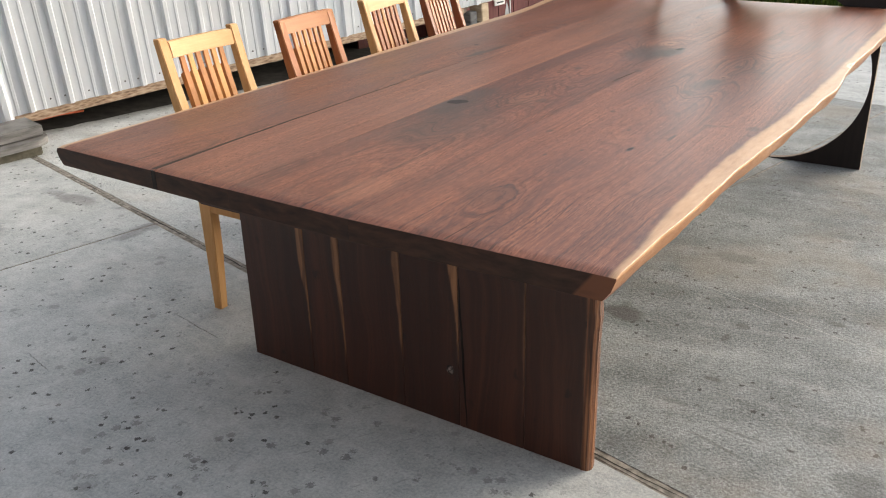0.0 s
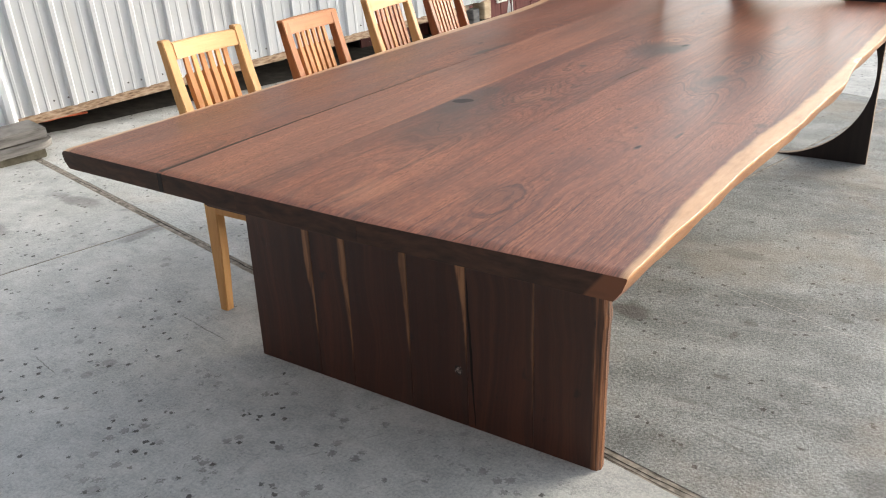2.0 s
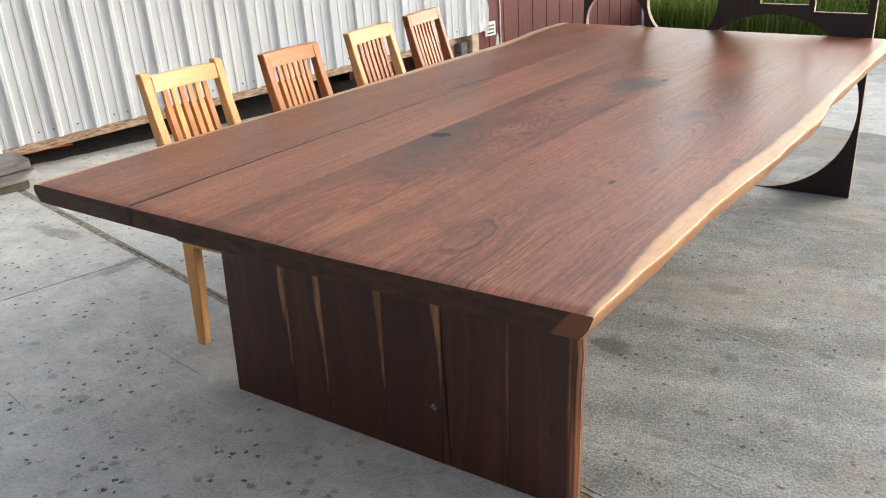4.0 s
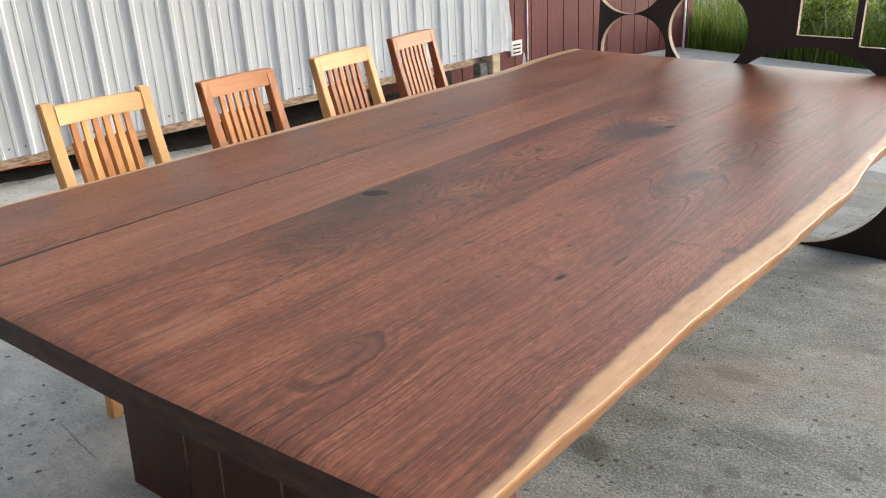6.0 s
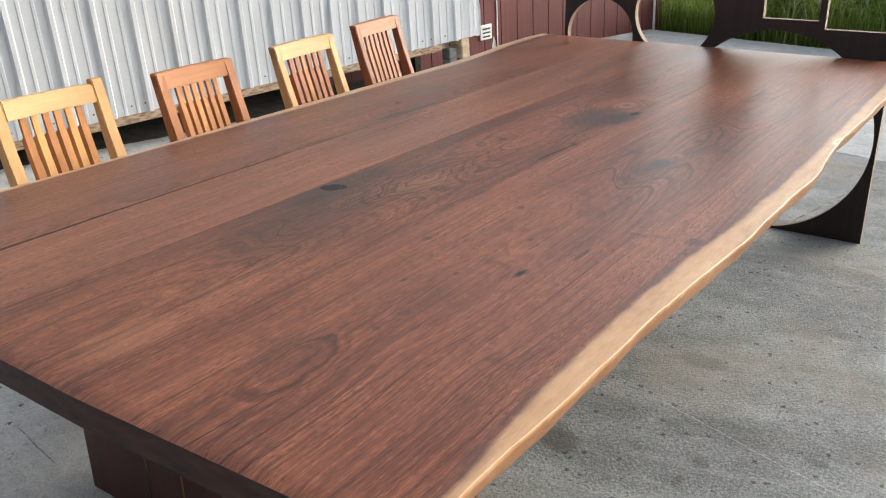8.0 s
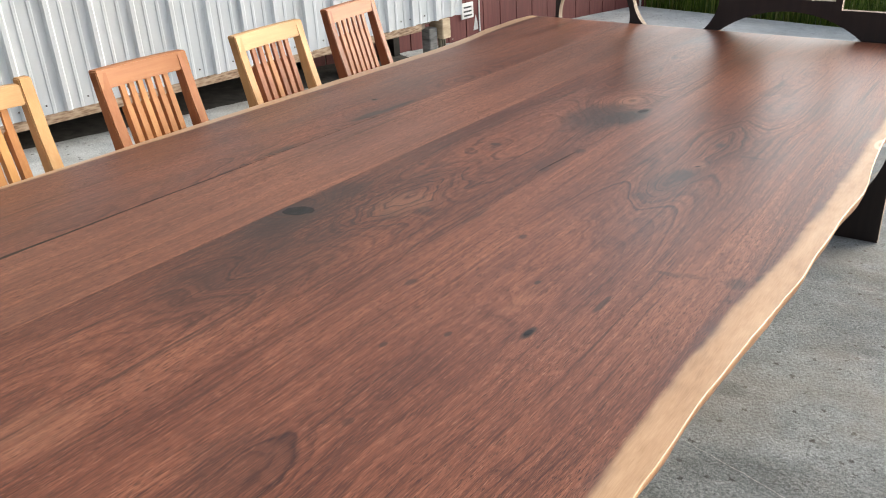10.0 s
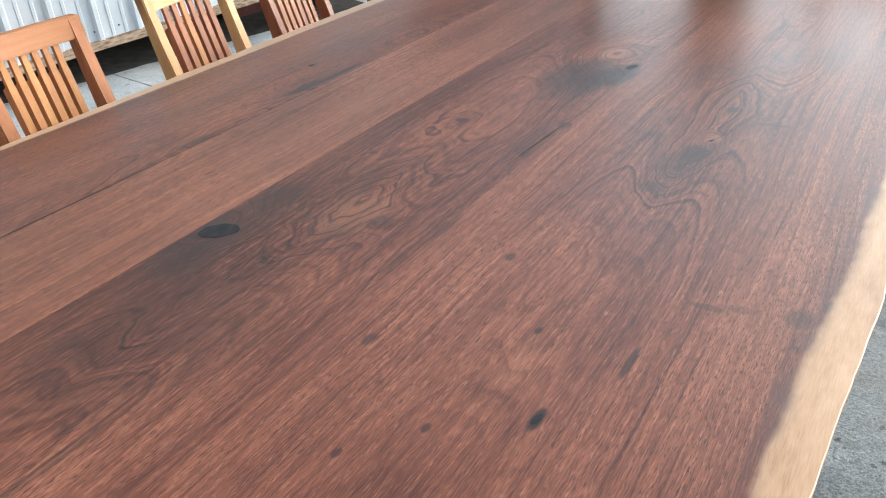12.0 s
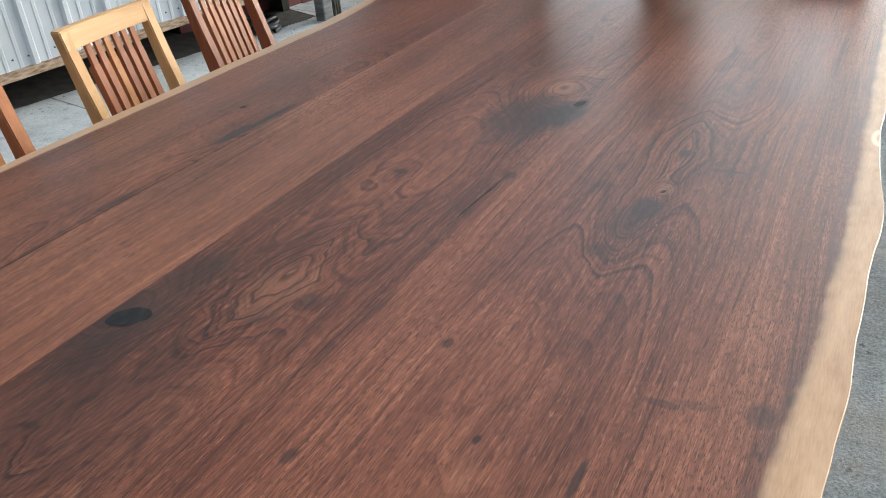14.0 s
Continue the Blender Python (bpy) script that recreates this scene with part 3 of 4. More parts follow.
M_BLOCK = noisy("mossy_dark_timber", (0.05, 0.048, 0.035), (0.17, 0.155, 0.115), (12, 12, 12), 0.95, bump=0.5)
M_PALEWOOD = noisy("pale_raw_timber", (0.33, 0.25, 0.165), (0.55, 0.44, 0.31), (6, 6, 30), 0.85)
M_STEEL = noisy("dull_screw_steel", (0.10, 0.10, 0.105), (0.25, 0.25, 0.26), (200, 200, 200), 0.5, 0.7, bump=0)
M_BLACK = noisy("black_plastic", (0.010, 0.010, 0.011), (0.035, 0.035, 0.038), (10, 10, 10), 0.45)
M_ORANGE = noisy("orange_cord", (0.42, 0.07, 0.02), (0.55, 0.11, 0.03), (20, 20, 20), 0.6, bump=0)
# near-black, for the shade put under the shed and for the joint crack
M_UNDER = noisy("under_shade_and_crack_black", (0.010, 0.009, 0.008), (0.030, 0.026, 0.022), (4, 4, 12), 0.95)
# near-black colour that carries the shade under the shed
M_UNDER_SHADE = noisy("under_shed_shade", (0.012, 0.011, 0.010), (0.050, 0.046, 0.040), (14, 14, 14), 0.95, bump=0.6, dist=0.006)
M_SHED = noisy("shed_interior_timber", (0.10, 0.08, 0.06), (0.22, 0.18, 0.14), (3, 3, 12), 0.9)
M_ROOF = noisy("grey_roof_steel", (0.22, 0.22, 0.23), (0.32, 0.32, 0.33), (2, 2, 2), 0.5)
M_SKY_WALL = noisy("dark_sky_wall_boards", (0.05, 0.035, 0.028), (0.11, 0.08, 0.06), (2, 2, 12), 0.85)
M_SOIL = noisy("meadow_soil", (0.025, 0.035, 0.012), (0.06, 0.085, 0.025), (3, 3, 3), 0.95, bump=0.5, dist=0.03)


def grass_mat():
    k = Nodes("meadow_grass", 0.55)
    g = k.t.nodes.new("ShaderNodeNewGeometry").outputs["Random Per Island"]
    k.set("Base Color", k.ramp(g, [(0.0, (0.045, 0.090, 0.012)), (0.4, (0.10, 0.175, 0.022)), (0.75, (0.18, 0.26, 0.040)), (1.0, (0.32, 0.34, 0.11))]))
    # blades let light through
    col = k.bsdf.inputs["Base Color"].links[0].from_socket
    thin = k.t.nodes.new("ShaderNodeBsdfTranslucent")
    k.put(thin.inputs["Color"], col)
    both = k.t.nodes.new("ShaderNodeMixShader")
    both.inputs[0].default_value = 0.45
    k.t.links.new(k.bsdf.outputs[0], both.inputs[1])
    k.t.links.new(thin.outputs[0], both.inputs[2])
    k.t.links.new(both.outputs[0], k.t.nodes["Material Output"].inputs["Surface"])
    return k.m


M_GRASS = grass_mat()
M_SEED = noisy("pale_seed_heads", (0.28, 0.30, 0.20), (0.48, 0.49, 0.38), (40, 40, 40), 0.8, bump=0)


# ---- mesh helpers ----
def part(name, bm, material, parent=None, label=""):
    me = bpy.data.meshes.new(name)
    bm.to_mesh(me)
    bm.free()
    me.materials.append(material)
    ob = new(name, me)
    if parent:
        ob.parent = parent
    if label:
        ob["label"] = label
    return ob


def hull(bm, pts):
    """A convex block from eight corners: bottom four, then top four, both turning the same way."""
    v = [bm.verts.new(p) for p in pts]
    for f in ((3, 2, 1, 0), (4, 5, 6, 7), (0, 1, 5, 4), (1, 2, 6, 5), (2, 3, 7, 6), (3, 0, 4, 7)):
        bm.faces.new([v[i] for i in f])
    return v


def block(lo, hi, bevel=0.0, segments=2):
    bm = bmesh.new()
    (a, b, c), (d, e, f) = lo, hi
    hull(bm, [(a, b, c), (d, b, c), (d, e, c), (a, e, c), (a, b, f), (d, b, f), (d, e, f), (a, e, f)])
    if bevel:
        bmesh.ops.bevel(bm, geom=bm.edges[:], offset=bevel, segments=segments, affect="EDGES", clamp_overlap=True)
    return bm


def bar(p, q, wide, deep, bevel=0.003, wide2=None, deep2=None):
    """A straight bar from p to q; wide runs along y, deep along x (for upright bars)."""
    bm = bmesh.new()
    w2, d2 = wide2 or wide, deep2 or deep
    pts = []
    for (x, y, z), w, d in ((p, wide, deep), (q, w2, d2)):
        pts += [(x - d / 2, y - w / 2, z), (x + d / 2, y - w / 2, z), (x + d / 2, y + w / 2, z), (x - d / 2, y + w / 2, z)]
    hull(bm, pts)
    bmesh.ops.bevel(bm, geom=bm.edges[:], offset=bevel, segments=2, affect="EDGES", clamp_overlap=True)
    return bm


def sweep(sections, closed_ends=True):
    """A tube through equal-length closed sections."""
    bm = bmesh.new()
    rings = [[bm.verts.new(p) for p in s] for s in sections]
    n = len(rings[0])
    for a, b in zip(rings, rings[1:]):
        for i in range(n):
            bm.faces.new((a[i], a[(i + 1) % n], b[(i + 1) % n], b[i]))
    if closed_ends:
        bm.faces.new(rings[0][::-1])
        bm.faces.new(rings[-1])
    bmesh.ops.recalc_face_normals(bm, faces=bm.faces[:])
    return bm


def smooth(ob, angle=40):
    me = ob.data
    me.polygons.foreach_set("use_smooth", [True] * len(me.polygons))
    me.set_sharp_from_angle(angle=radians(angle))
    return ob


def thing(name, label, category, group="", kind="", m=None):
    e = new(name)
    e.empty_display_size = 0.1
    if m is not None:
        e.matrix_world = m
    return tagged(e, label, category, group, kind)


def wiggle(a, b, c, s):
    return noise.noise((a * s, b * s, c * s))


# ---- the ground ----
TOP = 0.76
A_ROT = math.atan(0.22)
D1, D2 = Vector((math.sin(A_ROT), math.cos(A_ROT), 0)), Vector((math.cos(A_ROT), -math.sin(A_ROT), 0))


def slab_pt(p, q, z):
    return (D1 * p + D2 * q) + Vector((0, 0, z))


ground = tagged(part("ground", block((-400, -400, -0.6), (400, 400, -0.10)), M_SOIL), "meadow soil under tall green grass beside the concrete yard", "ground", kind="structure")

floor = tagged(part("floor", block((-14, -9, -0.09), (11, 9.6, -0.0014)), M_JOINT), "grey concrete yard of large slabs with dirty open joints", "concrete floor", kind="structure")
floor.matrix_world = Matrix.Rotation(-A_ROT, 4, "Z")


def concrete_slab(p0, p1, q0, q1, mat):
    bm = bmesh.new()
    g = 0.003
    lo, hi = (q0 + g, p0 + g), (q1 - g, p1 - g)
    pts = [slab_pt(p, q, z) for z in (-0.08, 0.0) for q, p in ((lo[0], lo[1]), (hi[0], lo[1]), (hi[0], hi[1]), (lo[0], hi[1]))]
    hull(bm, pts)
    bmesh.ops.bevel(bm, geom=[e for e in bm.edges if all(v.co.z > -0.01 for v in e.verts)], offset=0.003, segments=2, affect="EDGES")
    part("concrete_slab", bm, mat, floor).matrix_parent_inverse = floor.matrix_world.inverted()


for p0, p1, q0, q1 in [(-9, -2.2, -13.9, -3.33), (-9, -2.2, -3.33, 3.3), (-9, -2.2, 3.3, 10.9), (-2.2, 2.346, -13.9, -3.33), (-2.2, 2.346, -3.33, 3.3), (-2.2, 2.346, 3.3, 10.9), (2.374, 4.21, -13.9, -1.75), (4.21, 6.29, -13.9, -1.75), (2.374, 6.29, -1.75, 3.3),
                       (2.374, 6.29, 3.3, 10.9), (6.29, 9.6, -13.9, 3.3), (6.29, 9.6, 3.3, 10.9)]:
    concrete_slab(p0, p1, q0, q1, M_CONC if p1 < 3 else M_CONC_W if p1 < 7 else M_CONC_F)

strip = block((-13.9, 2.347, -0.05), (10.9, 2.373, -0.0004), 0.001)
part("joint_strip", strip, M_STRIP, floor, "sandy mortar strip between two slabs")


def crack(p, q0, q1, wander, width, seed):
    """A ragged open crack that runs along a joint of the slabs."""
    bm = bmesh.new()
    rows = []
    n = int((q1 - q0) / 0.02)
    for i in range(n + 1):
        q = q0 + (q1 - q0) * i / n
        c = p + wander * wiggle(q, seed, 0, 2.3) + 0.25 * wander * wiggle(q, seed, 1, 17.0)
        w = max(0.0004, width * (0.55 + 1.1 * wiggle(q, seed, 2, 3.1) + 0.5 * wiggle(q, seed, 3, 21.0)))
        rows.append([bm.verts.new((q, c - w, 0.0006)), bm.verts.new((q, c + w, 0.0006))])
    for a, b in zip(rows, rows[1:]):
        bm.faces.new((a[0], b[0], b[1], a[1]))
    part("joint_crack", bm, M_UNDER, floor, "ragged dark crack beside the mortar")


crack(2.362, -5.0, 3.2, 0.012, 0.0030, 1.0)

# ---- the white shed ----
WU = Vector((0.2146, 0.9757, 0.0478)).normalized()
WN = WU.cross(Vector((0, 0, 1))).normalized()
WV = WN.cross(WU).normalized()
WALL = Matrix(((WU.x, -WN.x, WV.x, -4.43), (WU.y, -WN.y, WV.y, 3.5), (WU.z, -WN.z, WV.z, 0.165), (0, 0, 0, 1)))
# local frame of the shed: x along its wall, y into the building, z up

shed = thing("white_shed", "white ribbed steel shed raised on blocks above the concrete", "shed", kind="", m=WALL)


def rib_height(u):
    r = (u - 0.044) % 0.2286
    r = min(r, 0.2286 - r)
    h = 0.019 * min(1, max(0, (0.024 - r) / 0.013))
    for c in (0.0762,):
        d = abs(r - c)
        h = max(h, 0.005 * min(1, max(0, (0.012 - d) / 0.007)))
    return h


def siding_sheet(u0, u1, v1=2.7, crumple=0.0):
    base = math.floor((u0 - 0.044) / 0.2286) - 1
    offs = [-0.024, -0.011, 0.011, 0.024, 0.0642, 0.0692, 0.0832, 0.0882, 0.1404, 0.1454, 0.1594, 0.1644]
    us = sorted({round(u0, 4), round(u1, 4), *[round(0.044 + (base + i) * 0.2286 + o, 4) for i in range(8) for o in offs]})
    us = [a for a in us if u0 <= a <= u1]
    vs = [0, 0.06, 0.12, 0.2, 0.3, 0.42, 0.6, 0.9, 1.4, 2.0, v1] if crumple else [0, 0.5, 1.3, v1]
    bm = bmesh.new()
    grid = []
    for v in vs:
        row = []
        for a in us:
            c = crumple * max(0, (a - (u1 - 0.22)) / 0.22) if crumple else 0
            off = c * (0.05 * wiggle(a * 3, v, 1.7, 5.0) + 0.02 * wiggle(a, v, 4.1, 17.0))
            row.append(bm.verts.new((a + c * 0.03 * wiggle(a, v, 8.3, 6.0), -rib_height(a) - off - 0.002, v - 0.004 + 0.003 * wiggle(a, 0, 0, 9) * (v == 0))))
        grid.append(row)
    for r, s in zip(grid, grid[1:]):
        for i in range(len(us) - 1):
            bm.faces.new((r[i], r[i + 1], s[i + 1], s[i]))
    bmesh.ops.solidify(bm, geom=bm.faces[:], thickness=0.0012)
    part("siding_sheet", bm, M_SIDING, shed)


edges = [-4.1, -2.73, -1.816, -0.902, 0.01, 0.926, 1.84, 2.754, 3.67]
for a, b in zip(edges, edges[1:]):
    siding_sheet(a, b)
siding_sheet(3.67, 3.945, crumple=1.0)
part("strand_board_skirt", block((-0.1, 0.001, -0.058), (3.56, 0.026, 0.02), 0.003), M_OSB, shed, "weathered strand-board strip under the siding")
part("sill_beam", block((-4.1, 0.03, -0.055), (3.62, 0.12, 0.12), 0.004), M_SHED, shed)
part("wall_frame", block((-4.1, 0.03, 0.13), (3.86, 0.14, 2.68)), M_SHED, shed)
part("shed_floor", block((-4.1, 0.13, -0.05), (3.86, 3.2, 0.05)), M_SHED, shed)
part("end_wall", block((3.78, 0.15, 0.06), (3.86, 3.2, 2.68)), M_SHED, shed)
part("back_wall", block((-4.1, 3.1, 0.06), (3.77, 3.2, 2.68)), M_SHED, shed)
# added boards, coloured near-black so the space under the shed reads as shaded
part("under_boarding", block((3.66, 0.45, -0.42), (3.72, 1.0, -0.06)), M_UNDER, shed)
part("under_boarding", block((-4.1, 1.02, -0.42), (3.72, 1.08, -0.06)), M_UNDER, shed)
part("roof", block((-4.3, -0.2, 2.72), (4.0, 3.4, 2.80), 0.01), M_ROOF, shed)
# trim sheet at the doorway, standing proud of the siding
trim_b = bmesh.new()
cols = []
for i, (u, proud) in enumerate(((-0.50, 0.004), (-0.42, 0.004), (-0.405, 0.022), (-0.385, 0.022), (-0.37, 0.004), (-0.27, 0.005), (-0.262, 0.010), (-0.25, 0.010), (-0.242, 0.005), (-0.135, 0.004), (-0.12, 0.024), (-0.09, 0.026), (-0.07, 0.004), (-0.06, 0.0))):
    cols.append([trim_b.verts.new((u + 0.005 * wiggle(i, j, 2.2, 0.7), -0.010 - proud + 0.004 * wiggle(i, j, 0.5, 0.9), v - 0.045)) for j, v in enumerate((0, 0.08, 0.16, 0.3, 0.5, 1.0, 2.6))])
for a, b in zip(cols, cols[1:]):
    for j in range(6):
        trim_b.faces.new((a[j], b[j], b[j + 1], a[j + 1]))
bmesh.ops.solidify(trim_b, geom=trim_b.faces[:], thickness=0.0015)
part("corner_flashing", trim_b, M_SIDING, shed, "bent white steel flashing")


def screw_mesh():
    bm = bmesh.new()
    bmesh.ops.create_cone(bm, cap_ends=True, segments=8, radius1=0.0055, radius2=0.0035, depth=0.006, matrix=Matrix.Rotation(radians(90), 4, "X"))
    return bm


first = None
for i in range(-3, 17):
    u = 0.056 + 0.2286 * i
    for du, on in ((0.105, 1), (0.19, i % 2 == 0)):
        if not on or u + du > 3.8 or -0.5 < u + du < 0:
            continue
        if first is None:
            first = part("screw", screw_mesh(), M_STEEL, shed)
            s = first
        else:
            s = new("screw", first.data)
            s.parent = shed
        s.location = (u + du, -0.006, 0.045 + 0.006 * wiggle(i, du, 1, 3.3))

# shade under the shed, drawn as a near-black sheet on the concrete
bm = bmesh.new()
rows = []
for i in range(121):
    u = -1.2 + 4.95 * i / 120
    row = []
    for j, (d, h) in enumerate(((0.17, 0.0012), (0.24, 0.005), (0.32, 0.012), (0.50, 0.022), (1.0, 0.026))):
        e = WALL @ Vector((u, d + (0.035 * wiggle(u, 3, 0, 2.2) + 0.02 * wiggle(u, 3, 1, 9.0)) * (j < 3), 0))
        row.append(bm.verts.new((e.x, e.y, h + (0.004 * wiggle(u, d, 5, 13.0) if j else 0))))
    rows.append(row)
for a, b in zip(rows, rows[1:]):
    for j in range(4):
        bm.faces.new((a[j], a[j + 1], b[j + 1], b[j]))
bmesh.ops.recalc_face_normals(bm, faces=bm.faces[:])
tagged(smooth(part("soil", bm, M_UNDER_SHADE)), "near-black sheet on the concrete that stands in for the shade under the shed", "soil", kind="stuff")

# things under and beside the shed
post = thing("foundation_post", "weathered timber post holding up the shed floor", "post", m=WALL)
part("upright", block((3.64, 0.01, -0.42), (3.72, 0.10, -0.06), 0.005), M_GREYWOOD, post)
part("bearing_block", block((3.745, -0.02, -0.15), (3.83, 0.12, -0.006), 0.005), M_PALEWOOD, post)
for i in range(3):
    part("stake", block((3.765 + 0.022 * i, 0.03, -0.42), (3.777 + 0.022 * i, 0.06, -0.152), 0.002), M_BLOCK, post)
for name, u, d, w, h, mat in (("foundation_block", 0.55, 0.55, 0.2, 0.13, M_PALEWOOD), ("foundation_block", 2.0, 0.7, 0.22, 0.2, M_BLOCK), ("foundation_block", 3.0, 0.6, 0.22, 0.24, M_BLOCK)):
    z0 = 0.165 + WU.z * u
    o = tagged(part(name, block((0, 0, 0), (w, 0.3, z0 - 0.052), 0.006), mat), "timber block set under the shed floor", "block", "blocks under the shed")
    c = WALL @ Vector((u, d, 0))
    o.matrix_world = Matrix.Translation((c.x, c.y, 0)) @ Matrix.Rotation(-A_ROT + radians(90), 4, "Z")

# coil of black hose in the dark under the far end
hose = bpy.data.curves.new("hose_coil", "CURVE")
hose.dimensions, hose.bevel_depth, hose.bevel_resolution = "3D", 0.014, 3
sp = hose.splines.new("POLY")
N = 120
sp.points.add(N - 1)
for i in range(N):
    a = i / N * 2 * math.pi * 4.3
    r = 0.13 + 0.012 * math.sin(a * 1.7) + 0.015 * wiggle(i, 0, 0, 0.21)
    sp.points[i].co = (r * math.cos(a), 0.8 * r * math.sin(a), 0.016 + 0.075 * i / N + 0.008 * math.sin(a * 2.3), 1)
hose.materials.append(M_BLACK)
hc = tagged(new("hose_coil", hose), "coil of black hose lying on concrete under the shed", "hose")
c = WALL @ Vector((3.25, 0.22, 0))
hc.location = (c.x, c.y, 0.0)

step = thing("door_step", "weathered grey board step on a mossy timber block", "step", m=WALL)
part("upper_board", block((-1.6, -0.30, -0.065), (-0.02, -0.06, -0.005), 0.006), M_GREYWOOD, step)
bm = bmesh.new()
outline = [(-1.6, -0.36), (-0.10, -0.36)] + [(-0.10 + 0.10 * math.sin(a), -0.26 - 0.10 * math.cos(a)) for a in [radians(12 * i) for i in range(1, 15)]] + [(-0.10, -0.05), (-1.6, -0.05)]
bot = [bm.verts.new((x, y, -0.105)) for x, y in outline]
topv = [bm.verts.new((x, y, -0.070)) for x, y in outline]
bm.faces.new(bot[::-1]), bm.faces.new(topv)
for i in range(len(bot)):
    j = (i + 1) % len(bot)
    bm.faces.new((bot[i], bot[j], topv[j], topv[i]))
bmesh.ops.recalc_face_normals(bm, faces=bm.faces[:])
part("lower_board", bm, M_GREYWOOD, step, "grey board with a rounded end")
part("support_block", block((-1.5, -0.33, -0.16), (-0.06, -0.06, -0.108), 0.006), M_BLOCK, step, "mossy dark timber block")
cord = bpy.data.curves.new("orange_cord", "CURVE")
cord.dimensions, cord.bevel_depth = "3D", 0.007
sp = cord.splines.new("POLY")
pts = [(0.05, 0.05, -0.062), (0.12, 0.04, -0.066), (0.2, 0.06, -0.07), (0.32, 0.10, -0.09), (0.4, 0.2, -0.12)]
sp.points.add(len(pts) - 1)
for p, q in zip(sp.points, pts):
    p.co = (*q, 1)
cord.materials.append(M_ORANGE)
oc = tagged(new("extension_cord", cord), "orange cord hanging under the shed skirt", "cord")
oc.matrix_world = WALL

# ---- the red barn ----
RED = Matrix.Translation((-4.24, 7.2, 0.0)) @ Matrix(((WU.x, -WN.x, WV.x, 0), (WU.y, -WN.y, WV.y, 0), (WU.z, -WN.z, WV.z, 0), (0, 0, 0, 1)))
barn = thing("red_barn", "weathered red painted board barn with white corner trim", "barn", m=RED)
BARN_END = 3.66
u = -0.75
while u < BARN_END - 0.01:
    w = min(0.2145, BARN_END - u)
    part("barn_board", block((u + 0.004, -0.016, -0.005 - 0.05 * u), (u + w - 0.004, 0.0, 2.9), 0.002, 1), M_RED, barn)
    u += 0.2145
part("wall_core", block((-0.75, 0.001, -0.25), (BARN_END, 0.12, 2.88)), M_BLACK, barn)
part("end_wall", block((BARN_END - 0.1, 0.13, -0.25), (BARN_END, 4.0, 2.9)), M_RED, barn)
part("roof", block((-0.9, -0.25, 2.92), (BARN_END + 0.2, 4.2, 3.0), 0.01), M_ROOF, barn)
part("corner_trim", block((BARN_END - 0.135, -0.030, -0.19), (BARN_END - 0.105, -0.0165, 2.9), 0.002), M_WHITE, barn, "narrow chipped white trim")
part("corner_board", block((BARN_END - 0.10, -0.034, -0.19), (BARN_END + 0.01, -0.0165, 2.9), 0.003), M_RED, barn)
part("batten", block((1.118, -0.026, 0.0), (1.130, -0.0165, 2.9), 0.002), M_WHITE, barn, "thin white painted strip")
part("door_latch", block((3.41, -0.04, 0.28), (3.425, -0.0165, 0.42), 0.003), M_BLACK, barn, "black iron latch")
bm = bmesh.new()
for pts in ([(1.05, 0.02), (1.11, 0.02), (1.10, 0.10), (1.08, 0.15), (1.065, 0.09)],):
    f = [bm.verts.new((x, -0.018, z)) for x, z in pts]
    bm.faces.new(f)
bmesh.ops.solidify(bm, geom=bm.faces[:], thickness=0.002)
part("paint_patch", bm, M_WHITE, barn, "flaked white paint")

vent = thing("wall_vent", "small white louvred vent on the red barn boards", "vent", m=RED)
part("frame", block((0.90, -0.034, 0.135), (1.045, -0.017, 0.265), 0.004), M_WHITE, vent)
for i in range(3):
    part("louvre", block((0.925, -0.040, 0.155 + 0.034 * i), (1.015, -0.0345, 0.168 + 0.034 * i), 0.001, 1), M_BLACK, vent, "dark louvre opening")

# ---- unseen wall added behind the camera to hold back the sky's light ----
wall_south = tagged(part("wall_south", block((-9, -2.0, 0), (9, -1.8, 4.6)), M_SKY_WALL), "unseen dark board wall added behind the camera to block the sky", "wall", kind="structure")

# ---- the dining table ----
table = thing("dining_table", "large oiled walnut dining table with live edges and a slab leg", "dining table")
Y0, Y1, THICK = 2.018, 5.185, 0.053
Y_R = [2.0, 2.2, 2.45, 2.65, 2.82, 3.0, 3.1, 3.2, 3.3, 3.42, 3.55, 3.7, 3.9, 4.2, 4.6, 4.95, 5.2]
X_R = [-0.236, -0.233, -0.227, -0.226, -0.219, -0.207, -0.203, -0.206, -0.199, -0.201, -0.188, -0.207, -0.217, -0.210, -0.210, -0.194, -0.20]
Y_L = [2.0, 2.3, 2.8, 3.3, 3.8, 4.35, 4.6, 4.8, 5.05, 5.15, 5.3]
X_L = [-1.757, -1.756, -1.757, -1.770, -1.779, -1.783, -1.806, -1.836, -1.852, -1.845, -1.80]
SEAMS = [-1.385, -1.128, -0.789]


def edge_right(y):
    return float(np.mean([np.interp(y + d, Y_R, X_R) for d in (-0.08, -0.05, -0.02, 0.02, 0.05, 0.08)])) + 0.003 * wiggle(y, 0, 0, 7.0) + 0.0007 * wiggle(y, 3, 0, 25.0)


def edge_left(y):
    return float(np.interp(y, Y_L, X_L)) + 0.003 * wiggle(y, 7, 0, 7.0)


def near_y(x):
    return float(np.interp(x, (-1.76, -1.3, -0.8, -0.5, -0.22), (2.021, 2.012, 2.004, 2.004, 2.018)))


def far_y(x):
    return 5.176 - 0.016 * (x + 0.2)


